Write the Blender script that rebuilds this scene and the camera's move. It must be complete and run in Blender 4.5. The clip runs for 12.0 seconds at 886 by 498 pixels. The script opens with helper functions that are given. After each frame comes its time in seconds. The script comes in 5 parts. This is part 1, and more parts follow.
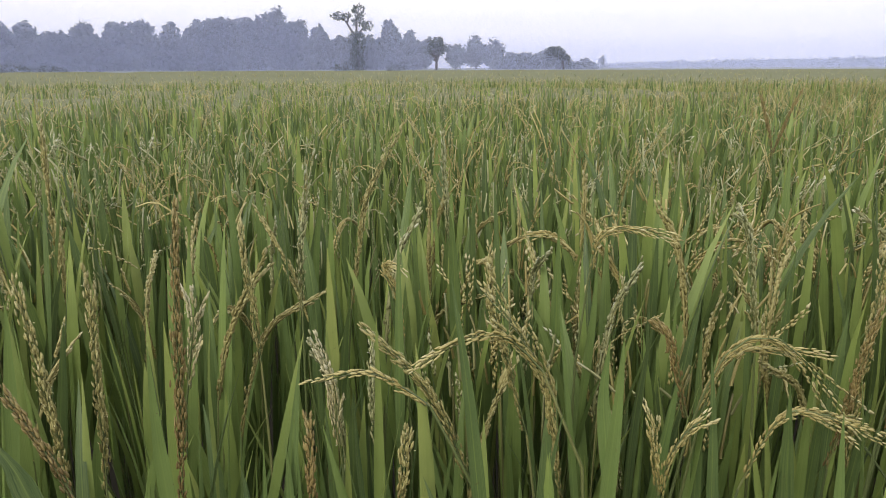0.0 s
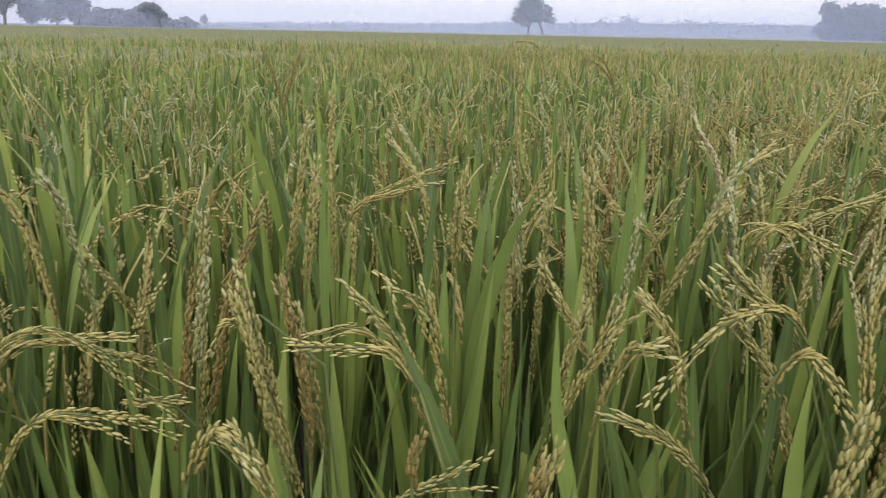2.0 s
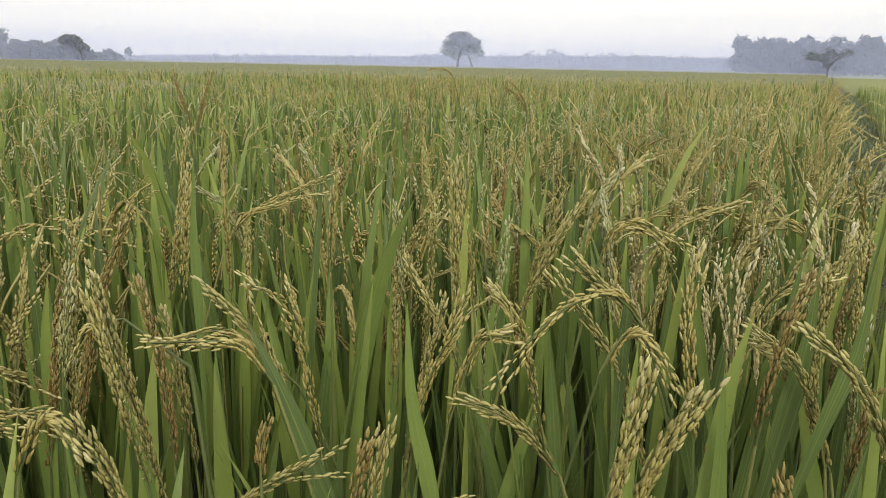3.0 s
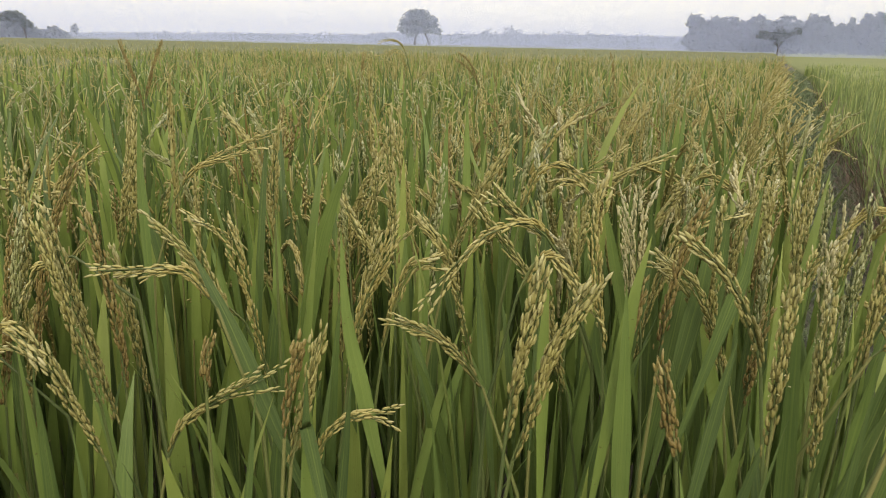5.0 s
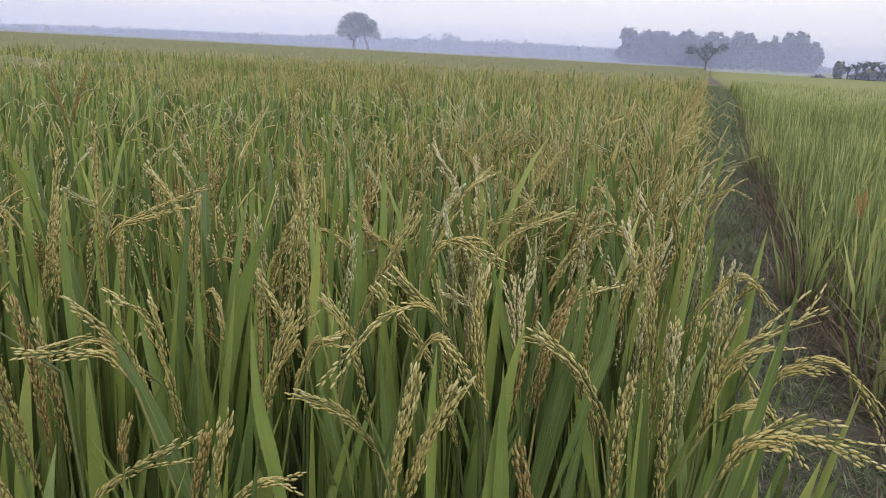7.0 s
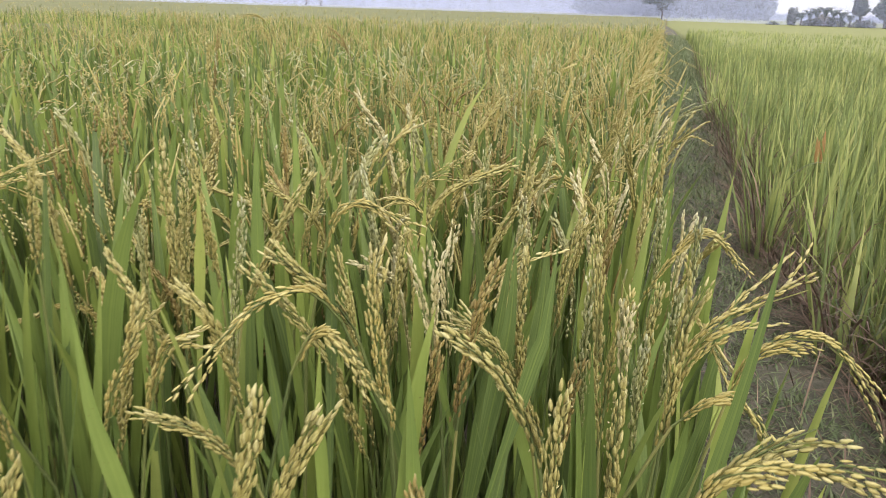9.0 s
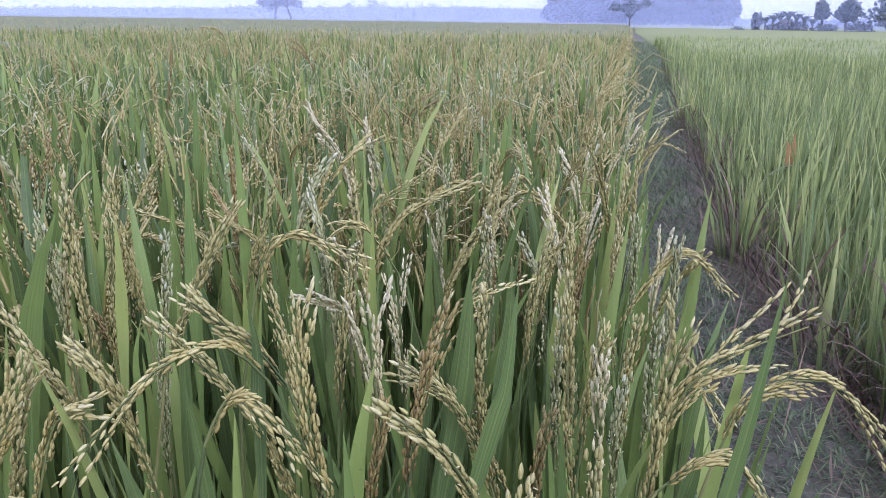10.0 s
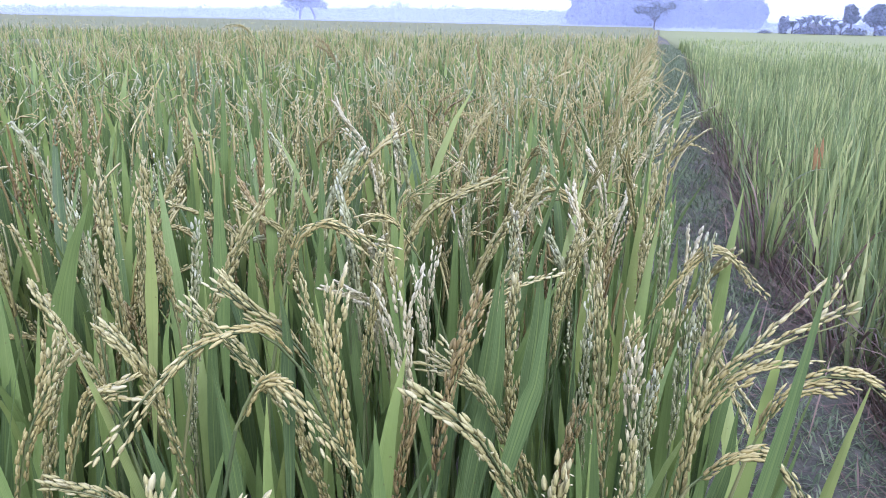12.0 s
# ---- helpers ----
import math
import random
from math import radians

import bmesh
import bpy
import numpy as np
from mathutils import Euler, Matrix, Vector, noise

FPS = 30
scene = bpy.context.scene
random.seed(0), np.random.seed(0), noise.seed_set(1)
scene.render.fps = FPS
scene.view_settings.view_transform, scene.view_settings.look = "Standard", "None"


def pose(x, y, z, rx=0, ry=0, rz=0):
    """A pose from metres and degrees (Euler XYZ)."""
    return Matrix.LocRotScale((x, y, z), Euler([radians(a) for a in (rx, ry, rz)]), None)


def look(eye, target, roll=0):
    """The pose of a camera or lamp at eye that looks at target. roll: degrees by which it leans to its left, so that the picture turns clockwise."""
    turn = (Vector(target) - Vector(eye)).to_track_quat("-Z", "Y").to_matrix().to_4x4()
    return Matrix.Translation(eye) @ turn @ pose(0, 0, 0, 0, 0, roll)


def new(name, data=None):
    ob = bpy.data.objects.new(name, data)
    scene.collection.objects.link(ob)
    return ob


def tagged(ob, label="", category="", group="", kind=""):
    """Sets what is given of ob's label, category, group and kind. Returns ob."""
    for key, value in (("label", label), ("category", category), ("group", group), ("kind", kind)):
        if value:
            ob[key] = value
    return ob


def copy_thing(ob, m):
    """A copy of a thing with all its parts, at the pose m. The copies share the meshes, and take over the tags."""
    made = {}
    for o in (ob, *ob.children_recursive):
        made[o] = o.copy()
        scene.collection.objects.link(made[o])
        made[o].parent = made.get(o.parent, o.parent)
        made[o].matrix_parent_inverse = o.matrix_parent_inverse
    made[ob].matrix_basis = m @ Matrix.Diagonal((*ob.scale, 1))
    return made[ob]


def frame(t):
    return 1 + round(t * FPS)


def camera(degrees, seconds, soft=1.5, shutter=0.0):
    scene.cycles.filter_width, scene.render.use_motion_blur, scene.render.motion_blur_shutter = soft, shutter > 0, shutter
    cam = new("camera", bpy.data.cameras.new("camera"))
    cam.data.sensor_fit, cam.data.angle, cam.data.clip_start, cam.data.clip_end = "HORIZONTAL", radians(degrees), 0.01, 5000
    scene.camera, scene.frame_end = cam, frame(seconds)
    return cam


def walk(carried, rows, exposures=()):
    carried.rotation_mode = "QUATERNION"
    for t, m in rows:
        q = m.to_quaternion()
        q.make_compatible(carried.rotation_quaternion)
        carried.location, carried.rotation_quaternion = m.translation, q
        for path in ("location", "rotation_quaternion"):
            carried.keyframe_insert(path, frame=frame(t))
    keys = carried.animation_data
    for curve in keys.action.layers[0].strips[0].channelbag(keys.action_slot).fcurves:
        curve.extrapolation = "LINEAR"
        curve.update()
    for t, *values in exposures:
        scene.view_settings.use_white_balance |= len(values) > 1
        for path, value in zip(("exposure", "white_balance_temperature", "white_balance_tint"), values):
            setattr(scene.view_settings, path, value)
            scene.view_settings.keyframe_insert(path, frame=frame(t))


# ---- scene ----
cam = camera(61.5, 12.0, soft=0.8, shutter=0.12)
PATH = [
    (0, (-0.000, -0.089, 1.177), (-0.016, 1.855, 0.704), -0.22),
    (0.5, (0.042, -0.077, 1.175), (0.165, 1.861, 0.695), 0.68),
    (1, (0.133, -0.047, 1.187), (0.518, 1.857, 0.710), 0.70),
    (1.5, (0.220, -0.039, 1.178), (0.842, 1.792, 0.667), 0.59),
    (2, (0.295, -0.055, 1.161), (1.214, 1.630, 0.600), 1.16),
    (2.5, (0.336, -0.082, 1.157), (1.413, 1.527, 0.653), 1.61),
    (3, (0.330, -0.107, 1.144), (1.407, 1.508, 0.665), 1.12),
    (3.5, (0.308, -0.123, 1.105), (1.332, 1.540, 0.670), 0.99),
    (3.7, (0.309, -0.126, 1.095), (1.345, 1.524, 0.640), -0.03),
    (5.3, (0.327, -0.177, 1.144), (1.576, 1.279, 0.579), 2.57),
    (5.5, (0.353, -0.188, 1.162), (1.692, 1.181, 0.584), 2.38),
    (6, (0.342, -0.207, 1.187), (1.682, 1.155, 0.596), 0.62),
    (6.5, (0.326, -0.210, 1.191), (1.648, 1.180, 0.625), 2.76),
    (7, (0.310, -0.220, 1.203), (1.602, 1.219, 0.691), 3.05),
    (7.2, (0.300, -0.228, 1.204), (1.591, 1.207, 0.682), 2.86),
    (8.8, (0.384, -0.181, 1.181), (1.676, 1.228, 0.592), 1.40),
    (9, (0.439, -0.152, 1.173), (1.783, 1.195, 0.558), 1.83),
    (9.5, (0.498, -0.127, 1.168), (1.901, 1.167, 0.572), 0.54),
    (10, (0.506, -0.113, 1.168), (1.900, 1.195, 0.579), 0.81),
    (10.5, (0.523, -0.104, 1.166), (1.919, 1.210, 0.594), -0.47),
    (11, (0.512, -0.105, 1.164), (1.901, 1.212, 0.581), 0.20),
    (11.5, (0.506, -0.106, 1.156), (1.886, 1.204, 0.539), 1.70),
    (12, (0.501, -0.108, 1.160), (1.858, 1.239, 0.574), 1.21),
]
EXPOSURES = [
    (0, 0.35, 6850, 8),
    (0.5, 0.37, 6980, 8),
    (1, 0.43, 7200, 5),
    (1.5, 0.40, 7050, 5),
    (2, 0.37, 7080, 3),
    (2.5, 0.30, 7360, 5),
    (3, 0.38, 7795, 0),
    (3.5, 0.29, 7183, 3),
    (5.5, 0.39, 8264, -1),
    (6, 0.46, 7905, -1),
    (6.5, 0.55, 6211, 16),
    (7, 0.22, 6960, 7),
    (9, 0.90, 7600, 5),
    (9.5, 0.88, 5440, 20),
    (10, 0.75, 5410, 22),
    (10.5, 0.35, 6030, 15),
    (11, 0.52, 6850, 4),
    (11.5, 1.00, 5750, 16),
    (12, 1.12, 5190, 23),
]
walk(cam, [(t, look(eye, target, roll)) for t, eye, target, roll in PATH], exposures=EXPOSURES)

# ---- light ----
SUN_AZ, SUN_EL = radians(205), radians(32)
world = bpy.data.worlds.new("world")
scene.world = world
world.use_nodes = True
wn, wl = world.node_tree.nodes, world.node_tree.links
wn.clear()
w_out = wn.new("ShaderNodeOutputWorld")
w_bg = wn.new("ShaderNodeBackground")
w_sky = wn.new("ShaderNodeTexSky")
w_sky.sky_type, w_sky.sun_disc = "NISHITA", False
w_sky.sun_elevation, w_sky.sun_rotation = SUN_EL, SUN_AZ
w_sky.air_density, w_sky.dust_density, w_sky.ozone_density = 1.0, 4.0, 2.0
w_scale = wn.new("ShaderNodeVectorMath")
w_scale.operation = "SCALE"
w_scale.inputs["Scale"].default_value = 0.10
w_mix = wn.new("ShaderNodeMix")
w_mix.data_type = "RGBA"
w_mix.inputs["Factor"].default_value = 0.80
w_mix.inputs[7].default_value = (1.08, 1.065, 1.17, 1)      # bright haze over the whole sky
wl.new(w_sky.outputs[0], w_scale.inputs[0])
wl.new(w_scale.outputs[0], w_mix.inputs[6])
wl.new(w_mix.outputs[2], w_bg.inputs["Color"])
w_bg.inputs["Strength"].default_value = 1.0
wl.new(w_bg.outputs[0], w_out.inputs[0])

sun = new("sun", bpy.data.lights.new("sun", "SUN"))
sun.data.energy, sun.data.angle, sun.data.color = 1.2, radians(20), (1.0, 0.93, 0.82)
sun.matrix_world = pose(0, 0, 30, 90 - math.degrees(SUN_EL), 0, 180 - math.degrees(SUN_AZ))


# ---- materials ----
class Nodes:
    """A small wrapper that makes node graphs short to write."""

    def __init__(self, name):
        self.mat = bpy.data.materials.new(name)
        self.mat.use_nodes = True
        self.tree = self.mat.node_tree
        self.tree.nodes.clear()
        self.out = self.tree.nodes.new("ShaderNodeOutputMaterial")

    def add(self, kind, **sockets):
        node = self.tree.nodes.new(kind)
        for key, value in sockets.items():
            self.put(node, key.replace("_", " "), value)
        return node

    def put(self, node, key, value):
        socket = node.inputs[int(key)] if key.isdigit() else node.inputs[key]
        if isinstance(value, bpy.types.NodeSocket):
            self.tree.links.new(value, socket)
        else:
            socket.default_value = value

    def math(self, op, a, b=0.0, c=0.0):
        node = self.tree.nodes.new("ShaderNodeMath")
        node.operation = op
        for i, v in enumerate((a, b, c)):
            self.put(node, str(i), v)
        return node.outputs[0]

    def mix(self, fac, a, b):
        node = self.tree.nodes.new("ShaderNodeMix")
        node.data_type = "RGBA"
        self.put(node, "0", fac)
        for i, v in ((6, a), (7, b)):
            if not isinstance(v, bpy.types.NodeSocket):
                v = (*v, 1) if len(v) == 3 else v
            self.put(node, str(i), v)
        return node.outputs[2]

    def ramp(self, fac, stops):
        node = self.tree.nodes.new("ShaderNodeValToRGB")
        self.put(node, "0", fac)
        el = node.color_ramp.elements
        while len(el) < len(stops):
            el.new(0.5)
        for e, (at, c) in zip(el, stops):
            e.position, e.color = at, (*c, 1)
        return node.outputs[0]

    def noise(self, vector, scale, detail=3.0, rough=0.55):
        node = self.add("ShaderNodeTexNoise", Scale=scale, Detail=detail, Roughness=rough)
        if vector is not None:
            self.put(node, "Vector", vector)
        return node.outputs[0]

    def chance(self):
        """A random number for each loose piece: by its object and by its island."""
        a = self.add("ShaderNodeObjectInfo").outputs["Random"]
        b = self.add("ShaderNodeNewGeometry").outputs["Random Per Island"]
        return self.math("FRACT", self.math("ADD", a, b))

    def finish(self, shader):
        self.tree.links.new(shader, self.out.inputs[0])
        return self.mat


def leaf_material(name, dark, mid, light, tip, see=0.35, spots=0.5):
    n = Nodes(name)
    uv = n.add("ShaderNodeTexCoord").outputs["UV"]
    sep = n.add("ShaderNodeSeparateXYZ", Vector=uv)
    u, v = sep.outputs[0], sep.outputs[1]
    r = n.chance()
    base = n.ramp(r, [(0.0, dark), (0.45, mid), (0.90, light), (1.0, tip)])
    # veins along the blade and a paler midrib
    wave = n.math("SINE", n.math("MULTIPLY", u, 75.0))
    base = n.mix(n.math("MULTIPLY_ADD", wave, 0.05, 0.05), base, light)
    rib = n.math("LESS_THAN", n.math("ABSOLUTE", n.math("SUBTRACT", u, 0.5)), 0.045)
    base = n.mix(n.math("MULTIPLY", rib, 0.35), base, light)
    obj = n.add("ShaderNodeTexCoord").outputs["Object"]
    blotch = n.noise(obj, 14.0, 3.0)
    base = n.mix(n.math("MULTIPLY", n.math("SUBTRACT", blotch, 0.35), 0.7), base, dark)
    # long pale and dark streaks along the blade, different on each leaf
    lane = n.add("ShaderNodeCombineXYZ", X=n.math("MULTIPLY", u, 26.0), Y=n.math("MULTIPLY", v, 2.2), Z=n.math("MULTIPLY", r, 40.0)).outputs[0]
    streak = n.noise(lane, 1.0, 4.0, 0.7)
    base = n.mix(n.math("MULTIPLY_ADD", streak, 1.5, -0.62), base, (light[0] * 1.15, light[1] * 1.05, light[2] * 1.45))
    base = n.mix(n.math("MULTIPLY_ADD", streak, -1.6, 0.66), base, dark)
    # yellowing tips and brown flecks
    old = n.math("MULTIPLY", n.math("GREATER_THAN", r, 0.7), n.math("POWER", v, 5.0))
    base = n.mix(n.math("MULTIPLY", old, 0.7), base, tip)
    fleck = n.math("GREATER_THAN", n.noise(obj, 320.0, 2.0), 0.72)
    base = n.mix(n.math("MULTIPLY", fleck, spots), base, (0.09, 0.05, 0.02))
    bump = n.add("ShaderNodeBump", Strength=0.12, Distance=0.001, Height=wave)
    p = n.add("ShaderNodeBsdfPrincipled", Base_Color=base, Roughness=0.48, Normal=bump.outputs[0])
    p.inputs["Specular IOR Level"].default_value = 0.42
    t = n.add("ShaderNodeBsdfTranslucent", Color=n.mix(0.35, base, tip))
    m = n.add("ShaderNodeMixShader")
    m.inputs[0].default_value = see
    n.tree.links.new(p.outputs[0], m.inputs[1])
    n.tree.links.new(t.outputs[0], m.inputs[2])
    return n.finish(m.outputs[0])


def grain_material(name, low, mid, high, pale):
    n = Nodes(name)
    uv = n.add("ShaderNodeTexCoord").outputs["UV"]
    sep = n.add("ShaderNodeSeparateXYZ", Vector=uv)
    r = n.chance()
    along = n.math("MULTIPLY_ADD", r, 0.34, n.math("MULTIPLY_ADD", sep.outputs[1], 0.55, 0.08))
    base = n.ramp(along, [(0.05, low), (0.4, mid), (0.75, high), (1.0, pale)])
    obj = n.add("ShaderNodeTexCoord").outputs["Object"]
    husk = n.noise(obj, 900.0, 2.0)
    base = n.mix(n.math("MULTIPLY", husk, 0.35), base, low)
    stain = n.noise(obj, 130.0, 2.0)
    base = n.mix(n.math("MULTIPLY_ADD", stain, 1.1, -0.42), base, low)
    bump = n.add("ShaderNodeBump", Strength=0.35, Distance=0.0006, Height=husk)
    p = n.add("ShaderNodeBsdfPrincipled", Base_Color=base, Roughness=0.55, Normal=bump.outputs[0])
    return n.finish(p.outputs[0])


def plain_material(name, a, b, scale, rough=0.8, bump=0.4, c=None, fine=6.0):
    n = Nodes(name)
    obj = n.add("ShaderNodeTexCoord").outputs["Object"]
    big = n.noise(obj, scale, 4.0)
    small = n.noise(obj, scale * fine, 5.0)
    base = n.mix(n.math("MULTIPLY_ADD", big, 2.4, -0.7), a, b)
    if c:
        base = n.mix(n.math("MULTIPLY_ADD", small, 2.6, -1.0), base, c)
    else:
        base = n.mix(n.math("MULTIPLY", small, 0.4), base, a)
    bm = n.add("ShaderNodeBump", Strength=bump, Distance=0.02, Height=small)
    p = n.add("ShaderNodeBsdfPrincipled", Base_Color=base, Roughness=rough, Normal=bm.outputs[0])
    return n.finish(p.outputs[0])


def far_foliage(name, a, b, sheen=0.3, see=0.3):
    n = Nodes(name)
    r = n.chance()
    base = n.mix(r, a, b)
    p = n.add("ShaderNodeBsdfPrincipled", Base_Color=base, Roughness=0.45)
    # the blue-tinted sheen imitates distance haze on the leaves
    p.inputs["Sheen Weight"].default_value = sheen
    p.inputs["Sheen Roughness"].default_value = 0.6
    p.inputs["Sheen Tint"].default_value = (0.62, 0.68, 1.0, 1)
    t = n.add("ShaderNodeBsdfTranslucent", Color=base)
    m = n.add("ShaderNodeMixShader")
    m.inputs[0].default_value = see
    n.tree.links.new(p.outputs[0], m.inputs[1])
    n.tree.links.new(t.outputs[0], m.inputs[2])
    return n.finish(m.outputs[0])


LEAF = leaf_material("rice_leaf", (0.033, 0.066, 0.029), (0.108, 0.176, 0.052), (0.222, 0.305, 0.078), (0.30, 0.345, 0.105), see=0.20)
LEAF_YOUNG = leaf_material("young_rice_leaf", (0.036, 0.076, 0.034), (0.140, 0.224, 0.078), (0.345, 0.425, 0.150), (0.47, 0.47, 0.21), spots=0.2)
LEAF_DRY = leaf_material("dry_leaf", (0.042, 0.026, 0.021), (0.098, 0.060, 0.046), (0.205, 0.140, 0.105), (0.34, 0.26, 0.19), see=0.12)
LEAF_RUST = leaf_material("rust_leaf", (0.26, 0.140, 0.060), (0.34, 0.195, 0.080), (0.40, 0.25, 0.105), (0.44, 0.29, 0.13), see=0.3)
GRASS = leaf_material("bund_grass_leaf", (0.056, 0.094, 0.046), (0.105, 0.158, 0.074), (0.195, 0.248, 0.130), (0.30, 0.32, 0.19), spots=0.1)
CULM = leaf_material("rice_culm", (0.060, 0.095, 0.036), (0.110, 0.150, 0.052), (0.180, 0.205, 0.075), (0.27, 0.26, 0.11), see=0.12)
TAN = grain_material("tan_grain", (0.146, 0.118, 0.042), (0.286, 0.262, 0.095), (0.420, 0.395, 0.168), (0.60, 0.57, 0.34))
BROWN = grain_material("brown_grain", (0.112, 0.072, 0.028), (0.215, 0.163, 0.058), (0.325, 0.268, 0.105), (0.46, 0.41, 0.22))
PALE = grain_material("pale_grain", (0.21, 0.170, 0.056), (0.36, 0.312, 0.115), (0.48, 0.440, 0.205), (0.60, 0.57, 0.38))
WHITE = grain_material("white_grain", (0.28, 0.24, 0.11), (0.44, 0.40, 0.22), (0.57, 0.54, 0.36), (0.68, 0.66, 0.52))
GREEN = grain_material("green_grain", (0.170, 0.170, 0.070), (0.280, 0.290, 0.135), (0.38, 0.40, 0.22), (0.66, 0.68, 0.55))
SOIL = plain_material("field_mud", (0.035, 0.030, 0.024), (0.060, 0.050, 0.038), 3.0)
BUND = plain_material("bund_earth", (0.064, 0.066, 0.052), (0.150, 0.132, 0.114), 4.5, c=(0.046, 0.058, 0.036), fine=14.0, bump=0.8)
CANOPY = plain_material("far_canopy", (0.088, 0.110, 0.040), (0.120, 0.134, 0.050), 0.6, c=(0.150, 0.150, 0.062), fine=14.0)
CANOPY_YOUNG = plain_material("far_young_canopy", (0.140, 0.168, 0.055), (0.172, 0.198, 0.066), 0.5, c=(0.205, 0.222, 0.078), fine=14.0)
BARK = plain_material("bark", (0.06, 0.05, 0.05), (0.10, 0.09, 0.09), 2.0)
# leaf colours greyed so that part of the haze is in them
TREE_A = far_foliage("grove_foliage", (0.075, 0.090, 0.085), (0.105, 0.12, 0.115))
TREE_B = far_foliage("lone_foliage", (0.065, 0.085, 0.075), (0.095, 0.12, 0.105))
STRAW = plain_material("thatch", (0.075, 0.075, 0.066), (0.12, 0.115, 0.10), 1.0)


# the pale blue of distance haze, as a base colour for the slats
HAZE_SLAT = plain_material("mist", (0.46, 0.535, 0.88), (0.50, 0.575, 0.90), 0.05, rough=1.0, bump=0.0)


# ---- mesh building ----
def mesh_of(name, chunks, mats):
    """One mesh from chunks (points, faces, uv, material)."""
    pts, faces, uvs, mi, at = [], [], [], [], 0
    for V, F, UV, m in chunks:
        pts.append(V)
        uvs.append(UV)
        faces += (np.asarray(F) + at).tolist()
        mi += [m] * len(F)
        at += len(V)
    me = bpy.data.meshes.new(name)
    me.from_pydata(np.concatenate(pts).tolist(), [], faces)
    uv = np.concatenate(uvs)
    idx = np.empty(len(me.loops), np.int32)
    me.loops.foreach_get("vertex_index", idx)
    me.uv_layers.new(name="UVMap").data.foreach_set("uv", uv[idx].astype(np.float32).ravel())
    me.polygons.foreach_set("material_index", np.array(mi, np.int32))
    me.polygons.foreach_set("use_smooth", np.ones(len(mi), bool))
    for m in mats:
        me.materials.append(m)
    return me


def part(name, me, parent, label=""):
    ob = new(name, me)
    ob.parent = parent
    if label:
        ob["label"] = label
    return ob


def thing(name, label, category, group="", kind=""):
    ob = new(name)
    ob.empty_display_size = 0.1
    return tagged(ob, label, category, group, kind)


def blades(base, az, length, width, lean, curl, seg=6, cols=3, twist=None, fold=0.25):
    """Grass blades as folded ribbons; every argument but the last ones is an array over the blades."""
    n = len(az)
    v = np.linspace(0, 1, seg + 1)
    mid = (v[:-1] + v[1:]) / 2
    th = lean[:, None] + curl[:, None] * mid[None] ** 2
    step = length[:, None] / seg
    r = np.concatenate([np.zeros((n, 1)), np.cumsum(np.sin(th) * step, 1)], 1)
    z = np.concatenate([np.zeros((n, 1)), np.cumsum(np.cos(th) * step, 1)], 1)
    ca, sa = np.cos(az)[:, None], np.sin(az)[:, None]
    c = np.stack([base[:, :1] + r * ca, base[:, 1:2] + r * sa, base[:, 2:] + z], 2)
    prof = np.clip(np.minimum(0.36 + 2.0 * v, 1.0) * np.minimum(1.0, (1.0 - v) ** 0.75 * 1.9), 0.02, 1)
    ta = az[:, None] + math.pi / 2 + (0 if twist is None else twist[:, None] * v[None])
    side = np.stack([np.cos(ta) * np.ones((n, seg + 1)), np.sin(ta) * np.ones((n, seg + 1)), np.zeros((n, seg + 1))], 2)
    half = (width[:, None] * prof[None] / 2)[..., None]
    us = np.linspace(-1, 1, cols)
    rows = [c + side * half * u for u in us]
    if cols == 3:
        rows[1] = rows[1] + np.stack([-ca, -sa, ca * 0 + 0.0], 2) * half * fold
    V = np.stack(rows, 2).reshape(-1, 3)
    UV = np.stack([np.broadcast_to((us + 1) / 2, (n, seg + 1, cols)), np.broadcast_to(v[None, :, None], (n, seg + 1, cols))], 3).reshape(-1, 2)
    k = np.arange(n)[:, None, None] * (seg + 1) * cols + np.arange(seg)[None, :, None] * cols + np.arange(cols - 1)[None, None]
    F = np.stack([k, k + 1, k + cols + 1, k + cols], 3).reshape(-1, 4)
    return V, F, UV


def tube(points, r0, r1, sides=4, swell=1.0):
    P = np.asarray(points, float)
    T = np.gradient(P, axis=0)
    T /= np.linalg.norm(T, axis=1)[:, None] + 1e-9
    ref = np.array([0.31, 0.95, 0.05])
    A = np.cross(T, ref)
    A /= np.linalg.norm(A, axis=1)[:, None] + 1e-9
    B = np.cross(T, A)
    a = np.arange(sides) * 2 * math.pi / sides
    rad = (np.linspace(r0, r1, len(P)) * swell)[:, None, None]
    V = P[:, None] + rad * (A[:, None] * np.cos(a)[None, :, None] + B[:, None] * np.sin(a)[None, :, None])
    i, j = np.meshgrid(np.arange(len(P) - 1), np.arange(sides), indexing="ij")
    k, l = i * sides, (j + 1) % sides
    F = np.stack([k + j, k + l, k + sides + l, k + sides + j], 2).reshape(-1, 4)
    UV = np.stack(np.meshgrid(np.linspace(0, 1, sides), np.linspace(0, 1, len(P))), 2).reshape(-1, 2)
    return V.reshape(-1, 3), F, UV


def ripe(strand):
    """A strand of grains, ripe along its whole length."""
    V, F, UV = strand
    return V, F, UV * np.array([1.0, 0.55]) + np.array([0.0, 0.38])


